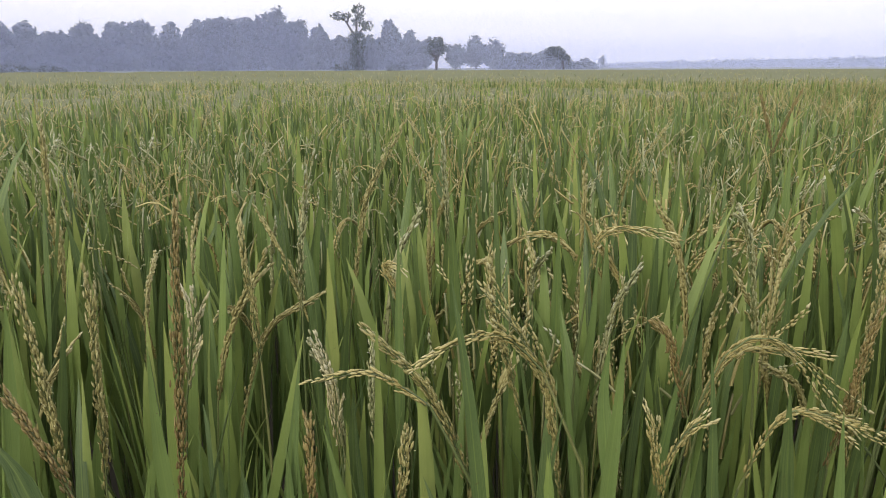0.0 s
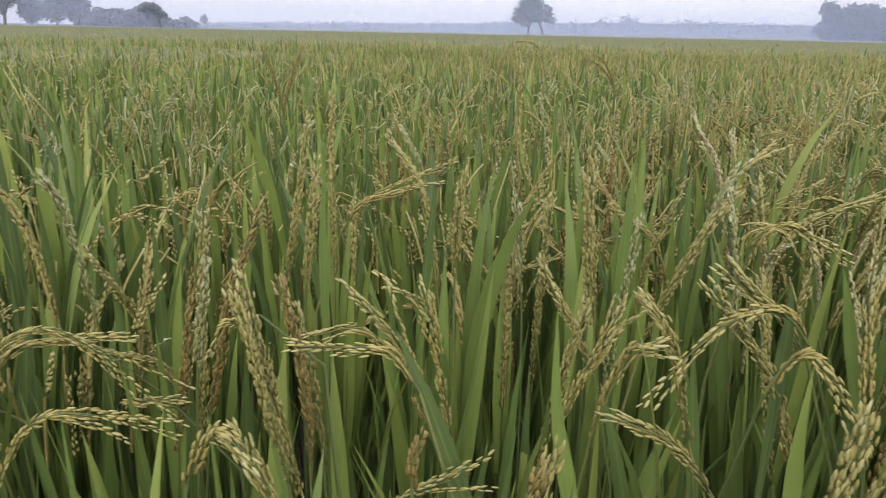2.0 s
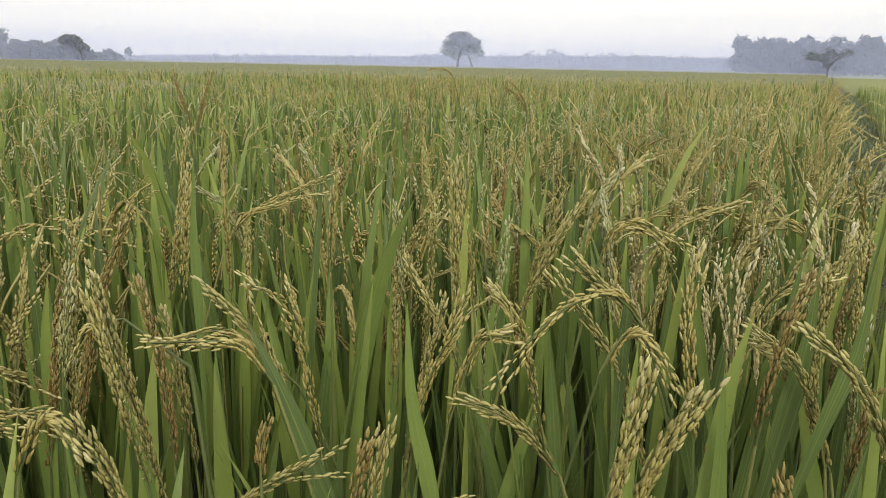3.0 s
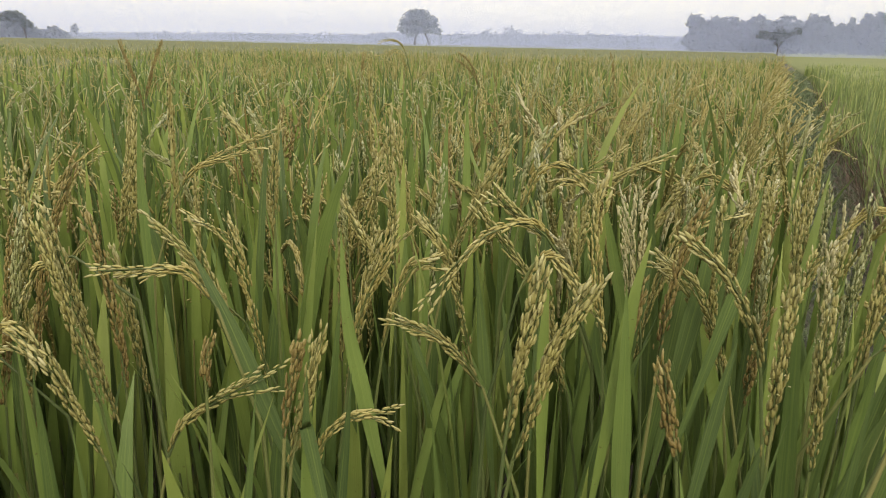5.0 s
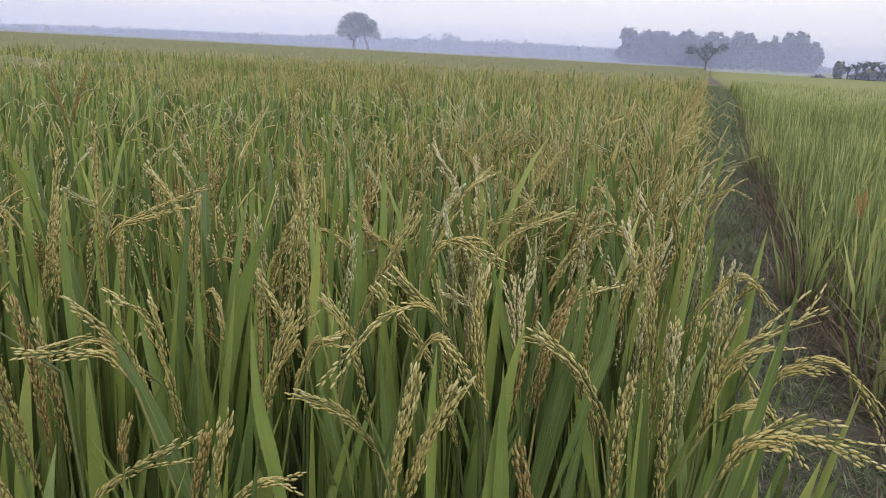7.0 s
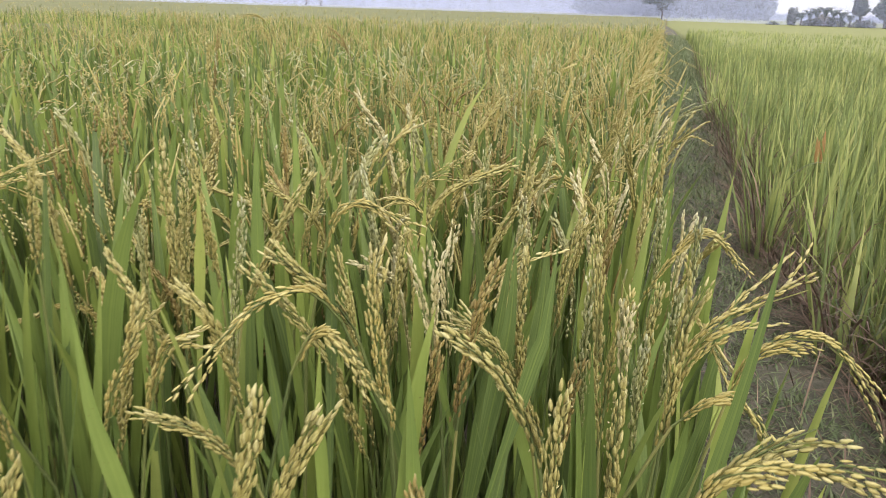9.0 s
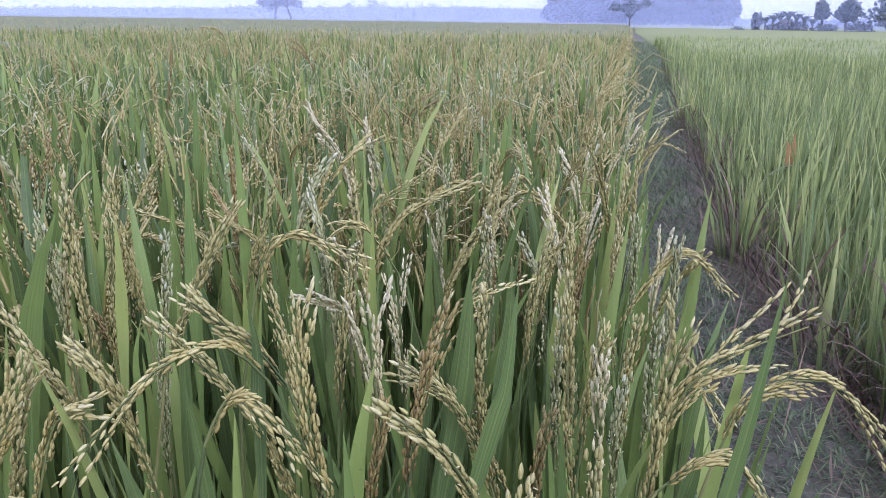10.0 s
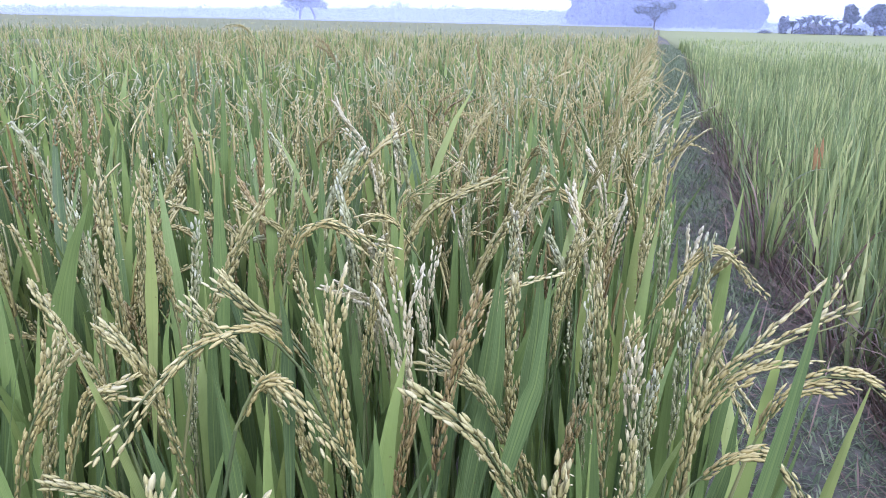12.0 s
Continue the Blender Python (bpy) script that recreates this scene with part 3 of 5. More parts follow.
y_near, y_mid = [], []
for s in np.arange(-4.5, 19.0, 0.17):
    for n in np.arange(young_rim(s), 12.0, 0.18):
        x, y = plan(n + rng.normal(0, 0.045 if n < YOUNG_EDGE + 0.1 else 0.02), s + rng.normal(0, 0.03))
        d = math.hypot(x - 0.3, y + 0.1)
        az = math.degrees(math.atan2(x - 0.3, y + 0.2))
        if (not -10 < az < 88 and d > 4.5 and rng.random() < 0.6) or d > 19 or (d > 8 and rng.random() < 0.46):
            if d < 9.0:
                y_backs.append((x, y, 0.95))
            continue
        (y_near if d < 2.9 and n < 1.8 and 20 < az < 88 else y_mid).append((x, y, rng.uniform(0.9, 1.08), n - young_rim(s)))

for s in np.arange(0.4, 9.0, 0.17):
    x, y = plan(young_rim(s) + 0.09 + rng.normal(0, 0.03), s)
    d = math.hypot(x - 0.3, y + 0.1)
    (y_near if d < 2.9 else y_mid).append((x, y, rng.uniform(0.75, 0.95), 0.1))
Y_VAR = []
for i in range(10):
    Y_VAR.append([(*blade_chunk(young_leaves(rng, 12, 0.62), 3, 2), 0)])
put_hills("young_rice", [p[:3] for p in y_mid if p[3] > 0.12], Y_VAR, "dense light green young rice of the lower paddy", rng, [LEAF_YOUNG])
Y_EDGE = [[(*blade_chunk(young_leaves(rng, 13, 0.56), 3, 2), 0), (*blade_chunk(dry_leaves(rng, 15), 3, 2), 1)] for i in range(8)]
put_hills("young_rice_edge", [p[:3] for p in y_mid if p[3] <= 0.12], Y_EDGE, "young rice with dry brown lower leaves along the bund", rng, [LEAF_YOUNG, LEAF_DRY])
put_hills("young_rice_between", [(x + 0.07, y + 0.07, k * 0.88) for x, y, k, m in y_near if m > 0.15] + [(x - 0.06, y + 0.06, k * 0.8) for x, y, k, m in y_near if m > 0.12], Y_VAR, "dense light green young rice close to the bund", rng, [LEAF_YOUNG])
y_far = []
for _ in range(2600):
    d, a = 13 + 27 * rng.random() ** 1.3, rng.uniform(radians(58), radians(86))
    x, y = d * math.sin(a), d * math.cos(a)
    if off(x, y) > young_rim(along(x, y)):
        y_far.append((x, y, rng.uniform(0.86, 1.0)))
wide_leaf = lambda ls: [(p, a, l, w * 1.9, e, c, t) for p, a, l, w, e, c, t in ls]
put_hills("young_rice_far", y_far, [[(*blade_chunk(wide_leaf(young_leaves(rng, 11, 0.68)), 2, 2), 0)] for i in range(6)], "light green young rice further across the lower paddy", rng, [LEAF_YOUNG])
canopy("young_paddy", wide(YOUNG_EDGE, 300), far_s[far_s > 13], 0.50, CANOPY_YOUNG, "even light green canopy of the young paddy far off", rng)
canopy("young_paddy_behind", wide(YOUNG_EDGE, 300), np.arange(-120, -3.9, 1.2), 0.46, CANOPY_YOUNG, "even light green canopy of the young rice paddy", rng)
canopy("young_paddy_side", np.geomspace(11.5, 300, 40), np.arange(-5, 13.3, 1.2), 0.46, CANOPY_YOUNG, "even light green canopy of the young rice paddy", rng)


def young_plant(rng, edge):
    ob = thing("young_rice_plant", "young rice plant with dry brown lower leaves at the bund" if edge else "light green young rice plant with slender leaves", "rice plant", "rice plants of the young paddy")
    for l in young_leaves(rng, 11 if edge else 12, 0.60 if edge else 0.66):
        part("leaf", mesh_of("leaf", [(*blade_chunk([l], 4, 3), 0)], [LEAF_YOUNG]), ob)
    for l in dry_leaves(rng, 14 if edge else 0):
        part("dry_leaf", mesh_of("dry_leaf", [(*blade_chunk([l], 4, 3), 0)], [LEAF_DRY]), ob, "dry reddish brown leaf")
    return ob


def spread(proto, spots, rng):
    """Copies of the prototypes at the spots; each prototype itself takes the first spot that draws it."""
    used = set()
    for x, y, k in spots:
        i = int(rng.integers(len(proto)))
        m = pose(x, y, 0, 0, 0, rng.uniform(0, 360))
        if i in used:
            ob = copy_thing(proto[i], m)
        else:
            ob = proto[i]
            ob.matrix_basis = m
            used.add(i)
        ob.scale = (k, k, k)
    for i, ob in enumerate(proto):
        if i not in used:
            for o in (*ob.children_recursive, ob):
                bpy.data.objects.remove(o)


spread([young_plant(rng, True) for _ in range(5)], [p[:3] for p in y_near if p[3] <= 0.12], rng)
spread([young_plant(rng, False) for _ in range(5)], [p[:3] for p in y_near if p[3] > 0.12], rng)

back_rng = np.random.default_rng(23)
put_hills("tall_rice_behind", backs, [mid_variant(back_rng, 2, 8.0, 0.4, GRAIN_FAR, 2) for _ in range(6)], "tall leafy rice with greenish ears filling the paddy", back_rng, GREEN_MATS)
put_hills("young_rice_behind", y_backs, [[(*blade_chunk(wide_leaf(young_leaves(back_rng, 8, 0.60)), 2, 2), 0)] for _ in range(6)], "dense light green young rice of the lower paddy", back_rng, [LEAF_YOUNG])

# near tall plants
spread([rice_plant(rng, 0.97, 1 + i % 2, 8) for i in range(12)], [(x, y, k) for x, y, k, d, n in near if d > 0.72 and n < -0.4], rng)
spread([rice_plant(rng, 0.97, 3, 8) for _ in range(6)], [(x, y, k) for x, y, k, d, n in near if d > 0.72 and n >= -0.4 and (n < -0.05 or along(x, y) < 0.9)], rng)
spread([rice_plant(rng, 0.97, 5, 8) for _ in range(6)], [(x, y, k) for x, y, k, d, n in near if d > 0.72 and n >= -0.05 and along(x, y) >= 0.9], rng)
put_hills("tall_rice_rim", [(x - 0.05, y + 0.08, k * 0.97) for x, y, k, d, n in near[::2] if d > 0.80 and n > -0.62], [mid_variant(rng, 1, 1.6, 0.7, GRAIN_NEXT, 4) for _ in range(6)], "tall rice heavy with golden ears at the foot of the bund", rng, TALL_MATS)
# low hills added below the view; they keep light out of the near gaps
put_hills("low_rice", [(x, y, k * 0.76) for x, y, k, d, n in near if d <= 0.36] + low, [mid_variant(rng, 1, 3.0, 0.6, GRAIN_MID, 0) for _ in range(4)], "low leafy rice without ears, added out of view to block light", rng, TALL_MATS)
spread([rice_plant(rng, 0.91, 0, 8) for _ in range(6)], [(x, y, 0.97) for x, y, k, d, n in near if 0.36 < d <= 0.72], rng)

spread([rice_plant(rng, 0.86, 0, 7) for _ in range(3)], [(*plan(0.29 + 0.03 * (i % 2), 0.62 + 0.22 * i), 1.0) for i in range(5)], rng)

# ---- single ears and leaves close to the viewer ----
EAR_LABEL = {"near": "stout tan rice ear standing highest", "rod": "upright tan rice ear on a slender culm", "brown": "dry brown upright rice ear", "green": "greenish flowering rice ear flecked with white",
             "white": "upright rice ear with whitish tip", "pale": "plump cream-coloured ripe rice ear", "spray": "leaning tan rice ear with parted tips",
             "fan": "cream rice ear with spread drooping branches", "arch": "ripe rice ear arching over under its grain", "droop": "thin rice ear branch hanging to the side"}
ear_rng = np.random.default_rng(23)


def hero(kind, a, b, c, d):
    P = [np.array(p) for p in (a, b, c, d)]
    ob = thing("rice_stalk", EAR_LABEL[kind], "rice ear", "ripening rice ears")
    stalk, br = panicle(P, kind, ear_rng, GRAIN_FINE, 1.0, 0.0072)
    T = P[1] - P[0]
    T /= np.linalg.norm(T)
    foot = np.array([P[0][0] - T[0] * 0.09, P[0][1] - T[1] * 0.09, 0.0])
    if off(foot[0], foot[1]) > TALL_EDGE:
        k = off(foot[0], foot[1]) - TALL_EDGE
        foot[0] -= k * DY
        foot[1] += k * DX
    ob.location = foot
    q = lambda V: V - foot
    knee = P[0] - T * 0.05 - np.array([0, 0, 0.05])
    low = np.array([foot[0] * 0.75 + knee[0] * 0.25, foot[1] * 0.75 + knee[1] * 0.25, knee[2] * 0.62])
    culm = tube([p - foot for p in (foot, low, knee, P[0])], 0.0026, 0.0011, 5)
    part("culm", mesh_of("culm", [(*culm, 0)], [CULM]), ob)
    st = part("ear", mesh_of("ear", [(q(stalk[0]), stalk[1], stalk[2], 0)], [CULM]), ob)
    for (sv, sf, su), (gv, gf, gu) in br:
        tw = part("ear_branch", mesh_of("ear_branch", [(q(sv), sf, su, 0), (q(gv), gf, gu, 1)], [CULM, GRAIN_OF[kind]]), st)
        tw["kind"] = "stuff"


def hero_leaf(a, b, c, width):
    P = [np.array(p) for p in (a, b, c)]
    down = P[0] - P[1]
    down /= np.linalg.norm(down)
    foot = P[0] + down * 0.25
    foot[2] = 0.0
    low = P[0] + down * 0.15
    low[2] = max(low[2], 0.35)
    ctrl = np.array([low, P[0], P[1], P[2]])
    t = np.linspace(0, 1, 11)
    C = spline(ctrl, t)
    w = max(width * 0.8, 0.009)
    prof = np.minimum(0.16 + 2.6 * t, 1) * np.minimum(1, (1 - t) ** 0.85 * 1.6)
    to = np.array([0.3 - P[1][0], -0.15 - P[1][1], 0])
    side = np.cross(to / np.linalg.norm(to), (0, 0, 1))
    spin = ear_rng.normal(0, 0.35)
    side = side * math.cos(spin) + to / np.linalg.norm(to) * math.sin(spin)
    rows = [C + side * (w / 2 * prof)[:, None] * u for u in (-1, 0, 1)]
    rows[1] = rows[1] + (to / np.linalg.norm(to))[None] * (-0.12 * w * prof)[:, None]
    V = np.stack(rows, 1).reshape(-1, 3) - foot
    k = np.arange(10)[:, None] * 3 + np.arange(2)[None]
    F = np.stack([k, k + 1, k + 4, k + 3], 2).reshape(-1, 4)
    UV = np.stack(np.meshgrid([0, 0.5, 1], t), 2).reshape(-1, 2)
    ob = thing("rice_shoot", "broad upright green rice leaf with pointed tip", "rice leaf", "broad rice leaves")
    ob.location = foot
    part("leaf", mesh_of("leaf", [(V, F, UV, 0)], [LEAF]), ob)
    part("culm", mesh_of("culm", [(*tube([(0, 0, 0), (low - foot) * 0.5, low - foot], 0.0026, 0.0015, 5), 0)], [CULM]), ob)


hero('arch', (0.675, 0.219, 0.947), (0.683, 0.210, 0.973), (0.694, 0.199, 0.975), (0.715, 0.175, 0.929))
hero('spray', (0.744, 0.241, 0.950), (0.731, 0.256, 0.977), (0.719, 0.268, 0.989), (0.705, 0.283, 1.006))
hero('droop', (0.719, 0.223, 0.969), (0.698, 0.233, 0.994), (0.662, 0.246, 0.985), (0.622, 0.264, 0.937))
hero('rod', (0.672, 0.265, 0.874), (0.661, 0.276, 0.938), (0.653, 0.285, 0.972), (0.642, 0.297, 0.990))
hero('rod', (0.670, 0.371, 0.892), (0.659, 0.383, 0.928), (0.648, 0.395, 0.953), (0.637, 0.406, 0.982))
hero('pale', (0.611, 0.303, 0.888), (0.618, 0.295, 0.927), (0.626, 0.287, 0.956), (0.642, 0.270, 0.963))
hero('pale', (0.588, 0.309, 0.897), (0.595, 0.302, 0.935), (0.604, 0.292, 0.963), (0.613, 0.282, 0.990))
hero('white', (0.889, 0.287, 0.849), (0.888, 0.288, 0.891), (0.887, 0.290, 0.932), (0.885, 0.292, 0.979))
hero('fan', (0.881, 0.268, 0.822), (0.889, 0.259, 0.891), (0.902, 0.246, 0.950), (0.924, 0.222, 0.986))
hero('spray', (0.860, 0.152, 0.849), (0.848, 0.166, 0.890), (0.834, 0.180, 0.925), (0.819, 0.197, 0.953))
hero('brown', (0.765, 0.192, 0.861), (0.767, 0.189, 0.891), (0.770, 0.186, 0.920), (0.773, 0.183, 0.947))
hero('brown', (0.876, 0.148, 0.825), (0.877, 0.145, 0.853), (0.879, 0.143, 0.881), (0.882, 0.140, 0.910))
hero('rod', (1.100, 0.247, 0.682), (1.094, 0.253, 0.792), (1.087, 0.261, 0.893), (1.083, 0.265, 0.984))
hero('pale', (0.953, 0.157, 0.832), (0.954, 0.156, 0.874), (0.956, 0.152, 0.914), (0.960, 0.148, 0.944))
hero('fan', (0.878, 0.065, 0.878), (0.885, 0.057, 0.948), (0.904, 0.037, 0.982), (0.938, 0.000, 1.006))
hero('arch', (0.935, 0.045, 0.903), (0.948, 0.031, 0.947), (0.979, -0.002, 0.954), (1.015, -0.042, 0.897))
hero('arch', (1.103, 0.219, 0.882), (1.124, 0.196, 0.941), (1.145, 0.174, 0.965), (1.174, 0.142, 0.931))
hero('arch', (0.851, 0.044, 0.917), (0.866, 0.028, 0.937), (0.881, 0.012, 0.937), (0.901, -0.010, 0.899))
hero('rod', (0.808, 0.295, 0.796), (0.799, 0.304, 0.868), (0.794, 0.310, 0.922), (0.786, 0.319, 0.972))
hero('rod', (0.792, 0.623, 0.731), (0.793, 0.622, 0.805), (0.796, 0.619, 0.890), (0.799, 0.616, 0.978))
hero('green', (0.762, 0.460, 0.770), (0.763, 0.458, 0.834), (0.767, 0.454, 0.911), (0.772, 0.448, 0.987))
hero('green', (0.728, 0.561, 0.880), (0.726, 0.564, 0.925), (0.724, 0.565, 0.958), (0.721, 0.569, 0.994))
hero('fan', (1.113, 0.625, 0.843), (1.130, 0.607, 0.899), (1.146, 0.590, 0.945), (1.184, 0.548, 0.965))
hero('arch', (1.025, 0.440, 0.908), (1.005, 0.461, 0.952), (0.992, 0.475, 0.961), (0.978, 0.490, 0.957))
hero('rod', (1.131, 0.331, 0.848), (1.135, 0.326, 0.889), (1.140, 0.320, 0.928), (1.160, 0.299, 0.969))
hero('rod', (1.347, 0.354, 0.875), (1.352, 0.348, 0.921), (1.352, 0.348, 0.959), (1.354, 0.346, 1.026))
hero('green', (1.197, 0.259, 0.849), (1.198, 0.256, 0.889), (1.198, 0.256, 0.928), (1.198, 0.256, 0.966))
hero('green', (1.031, 0.144, 0.813), (1.032, 0.143, 0.847), (1.032, 0.143, 0.885), (1.032, 0.142, 0.931))
hero('rod', (0.947, 0.615, 0.850), (0.954, 0.607, 0.900), (0.963, 0.599, 0.934), (0.973, 0.587, 0.988))
hero('green', (0.977, 0.508, 0.842), (0.977, 0.507, 0.897), (0.976, 0.509, 0.936), (0.974, 0.512, 0.993))
hero('rod', (1.169, 0.254, 0.804), (1.166, 0.259, 0.858), (1.164, 0.259, 0.904), (1.166, 0.257, 0.960))
hero('green', (1.131, 0.178, 0.843), (1.131, 0.178, 0.886), (1.130, 0.178, 0.927), (1.130, 0.178, 0.972))
hero('rod', (1.007, 0.256, 0.860), (1.009, 0.255, 0.900), (1.012, 0.251, 0.939), (1.021, 0.241, 0.988))
hero('green', (1.051, 0.337, 0.831), (1.051, 0.336, 0.876), (1.051, 0.336, 0.919), (1.049, 0.338, 0.962))
hero('rod', (1.241, 0.305, 0.866), (1.240, 0.304, 0.908), (1.241, 0.304, 0.950), (1.245, 0.300, 1.003))
hero('green', (0.983, 0.199, 0.782), (0.983, 0.200, 0.833), (0.981, 0.201, 0.882), (0.982, 0.200, 0.940))
hero('rod', (0.984, 0.140, 0.826), (0.984, 0.140, 0.868), (0.984, 0.139, 0.908), (0.987, 0.136, 0.947))
hero('green', (1.139, 0.490, 0.861), (1.141, 0.487, 0.906), (1.143, 0.485, 0.942), (1.146, 0.482, 0.998))
hero('rod', (1.185, 0.445, 0.867), (1.185, 0.446, 0.912), (1.185, 0.445, 0.948), (1.188, 0.442, 1.011))
hero('rod', (1.271, 0.429, 0.875), (1.272, 0.428, 0.914), (1.273, 0.427, 0.952), (1.277, 0.422, 1.011))
hero('green', (0.944, 0.124, 0.811), (0.945, 0.123, 0.852), (0.944, 0.122, 0.886), (0.947, 0.120, 0.919))
hero('rod', (0.863, 0.343, 0.837), (0.865, 0.341, 0.881), (0.867, 0.338, 0.924), (0.873, 0.332, 0.969))
hero('rod', (0.608, 0.359, 0.809), (0.615, 0.355, 0.864), (0.621, 0.350, 0.916), (0.631, 0.344, 0.965))
hero('spray', (0.647, 0.222, 0.878), (0.630, 0.234, 0.906), (0.614, 0.244, 0.921), (0.593, 0.259, 0.930))
hero('spray', (0.525, 0.350, 0.860), (0.509, 0.360, 0.912), (0.497, 0.368, 0.953), (0.475, 0.383, 0.997))
hero('droop', (0.489, 0.327, 0.940), (0.475, 0.337, 0.966), (0.457, 0.348, 0.969), (0.420, 0.373, 0.967))
hero('rod', (0.418, 0.384, 0.860), (0.408, 0.391, 0.917), (0.401, 0.396, 0.956), (0.393, 0.401, 0.995))
hero('brown', (0.443, 0.415, 0.852), (0.442, 0.416, 0.888), (0.438, 0.417, 0.939), (0.430, 0.423, 0.988))
hero('brown', (0.373, 0.577, 0.791), (0.380, 0.572, 0.851), (0.387, 0.568, 0.902), (0.397, 0.561, 0.961))
hero('rod', (0.696, 0.416, 0.905), (0.695, 0.416, 0.947), (0.693, 0.418, 0.993), (0.690, 0.419, 1.056))
hero('rod', (0.733, 0.384, 0.909), (0.747, 0.374, 0.956), (0.761, 0.365, 0.992), (0.780, 0.352, 1.034))
hero('arch', (0.786, 0.337, 0.976), (0.796, 0.329, 1.011), (0.816, 0.316, 1.017), (0.847, 0.294, 0.994))
hero('rod', (0.751, 0.234, 0.841), (0.739, 0.242, 0.887), (0.725, 0.251, 0.932), (0.688, 0.276, 0.992))
hero('rod', (0.511, 0.704, 0.877), (0.520, 0.698, 0.934), (0.528, 0.692, 0.989), (0.539, 0.685, 1.065))
hero('arch', (0.577, 0.707, 0.937), (0.599, 0.692, 0.976), (0.630, 0.672, 0.996), (0.682, 0.637, 1.020))
hero('droop', (0.425, 0.468, 0.954), (0.409, 0.479, 0.949), (0.401, 0.484, 0.944), (0.391, 0.491, 0.921))
hero('pale', (0.341, 0.299, 0.935), (0.347, 0.294, 0.954), (0.355, 0.289, 0.970), (0.369, 0.279, 0.953))
hero('spray', (0.835, 0.144, 0.864), (0.826, 0.150, 0.899), (0.808, 0.162, 0.946), (0.787, 0.176, 0.965))
hero('near', (0.581, 0.116, 0.893), (0.589, 0.108, 0.935), (0.597, 0.101, 0.967), (0.608, 0.090, 1.000))
hero('near', (0.571, 0.113, 0.903), (0.574, 0.111, 0.939), (0.578, 0.107, 0.971), (0.583, 0.102, 1.006))
hero('arch', (0.703, -0.034, 0.954), (0.713, -0.044, 0.988), (0.739, -0.068, 0.995), (0.774, -0.101, 0.986))
hero('spray', (0.723, -0.031, 0.955), (0.732, -0.040, 0.976), (0.743, -0.050, 0.990), (0.761, -0.067, 1.004))
hero('arch', (0.532, 0.268, 0.826), (0.541, 0.262, 0.857), (0.559, 0.252, 0.869), (0.581, 0.238, 0.869))
hero('spray', (0.450, 0.336, 0.831), (0.461, 0.329, 0.857), (0.483, 0.316, 0.876), (0.513, 0.298, 0.892))
hero('near', (0.495, 0.227, 0.863), (0.501, 0.224, 0.896), (0.506, 0.221, 0.920), (0.511, 0.217, 0.949))
hero('spray', (0.403, 0.305, 0.860), (0.392, 0.312, 0.890), (0.383, 0.318, 0.916), (0.371, 0.326, 0.940))
hero('rod', (0.433, 0.400, 0.832), (0.423, 0.407, 0.886), (0.413, 0.413, 0.938), (0.403, 0.418, 1.003))
hero('green', (0.384, 0.520, 0.882), (0.387, 0.518, 0.912), (0.390, 0.516, 0.941), (0.398, 0.512, 0.979))
hero('rod', (0.499, 0.586, 0.922), (0.503, 0.583, 0.967), (0.505, 0.581, 1.000), (0.509, 0.579, 1.043))
hero('brown', (0.465, 0.289, 0.898), (0.465, 0.289, 0.909), (0.466, 0.289, 0.920), (0.469, 0.287, 0.934))
hero('brown', (0.482, 0.206, 0.897), (0.485, 0.204, 0.922), (0.488, 0.201, 0.942), (0.490, 0.198, 0.956))
hero('white', (0.775, 0.183, 0.905), (0.771, 0.187, 0.942), (0.768, 0.189, 0.978), (0.766, 0.191, 1.015))
hero('brown', (0.768, 0.159, 0.895), (0.771, 0.156, 0.938), (0.776, 0.152, 0.979), (0.784, 0.144, 1.013))
hero('rod', (0.726, 0.055, 0.932), (0.720, 0.061, 0.961), (0.707, 0.074, 0.994), (0.690, 0.089, 1.013))
hero('rod', (0.710, 0.035, 0.885), (0.710, 0.035, 0.924), (0.710, 0.035, 0.958), (0.710, 0.035, 0.994))
hero('rod', (0.861, 0.102, 0.867), (0.856, 0.107, 0.922), (0.854, 0.109, 0.964), (0.850, 0.113, 1.019))
hero('white', (0.844, 0.079, 0.915), (0.843, 0.080, 0.946), (0.842, 0.081, 0.970), (0.842, 0.081, 0.992))
hero('brown', (0.653, 0.058, 0.896), (0.650, 0.061, 0.913), (0.647, 0.064, 0.933), (0.644, 0.067, 0.955))
hero('rod', (0.791, 0.046, 0.847), (0.790, 0.046, 0.887), (0.788, 0.048, 0.921), (0.788, 0.048, 0.963))
hero('spray', (0.853, 0.051, 0.897), (0.855, 0.050, 0.938), (0.857, 0.048, 0.979), (0.863, 0.042, 1.017))
hero('pale', (0.724, 0.177, 0.902), (0.719, 0.182, 0.947), (0.715, 0.186, 0.991), (0.712, 0.189, 1.025))
hero('rod', (0.852, 0.161, 0.868), (0.845, 0.167, 0.914), (0.844, 0.168, 0.958), (0.845, 0.167, 1.001))
hero('rod', (0.026, 0.498, 0.798), (-0.001, 0.498, 0.875), (-0.026, 0.497, 0.921), (-0.067, 0.497, 0.962))
hero('spray', (0.099, 0.488, 0.805), (0.087, 0.488, 0.885), (0.073, 0.487, 0.941), (0.024, 0.487, 1.006))
hero('droop', (0.076, 0.472, 0.938), (0.048, 0.471, 0.967), (0.016, 0.453, 0.974), (-0.026, 0.434, 0.957))
hero('droop', (-0.015, 0.449, 0.919), (-0.033, 0.449, 0.933), (-0.064, 0.449, 0.948), (-0.109, 0.449, 0.937))
hero('fan', (0.181, 0.752, 0.650), (0.190, 0.752, 0.760), (0.182, 0.752, 0.848), (0.229, 0.752, 0.902))
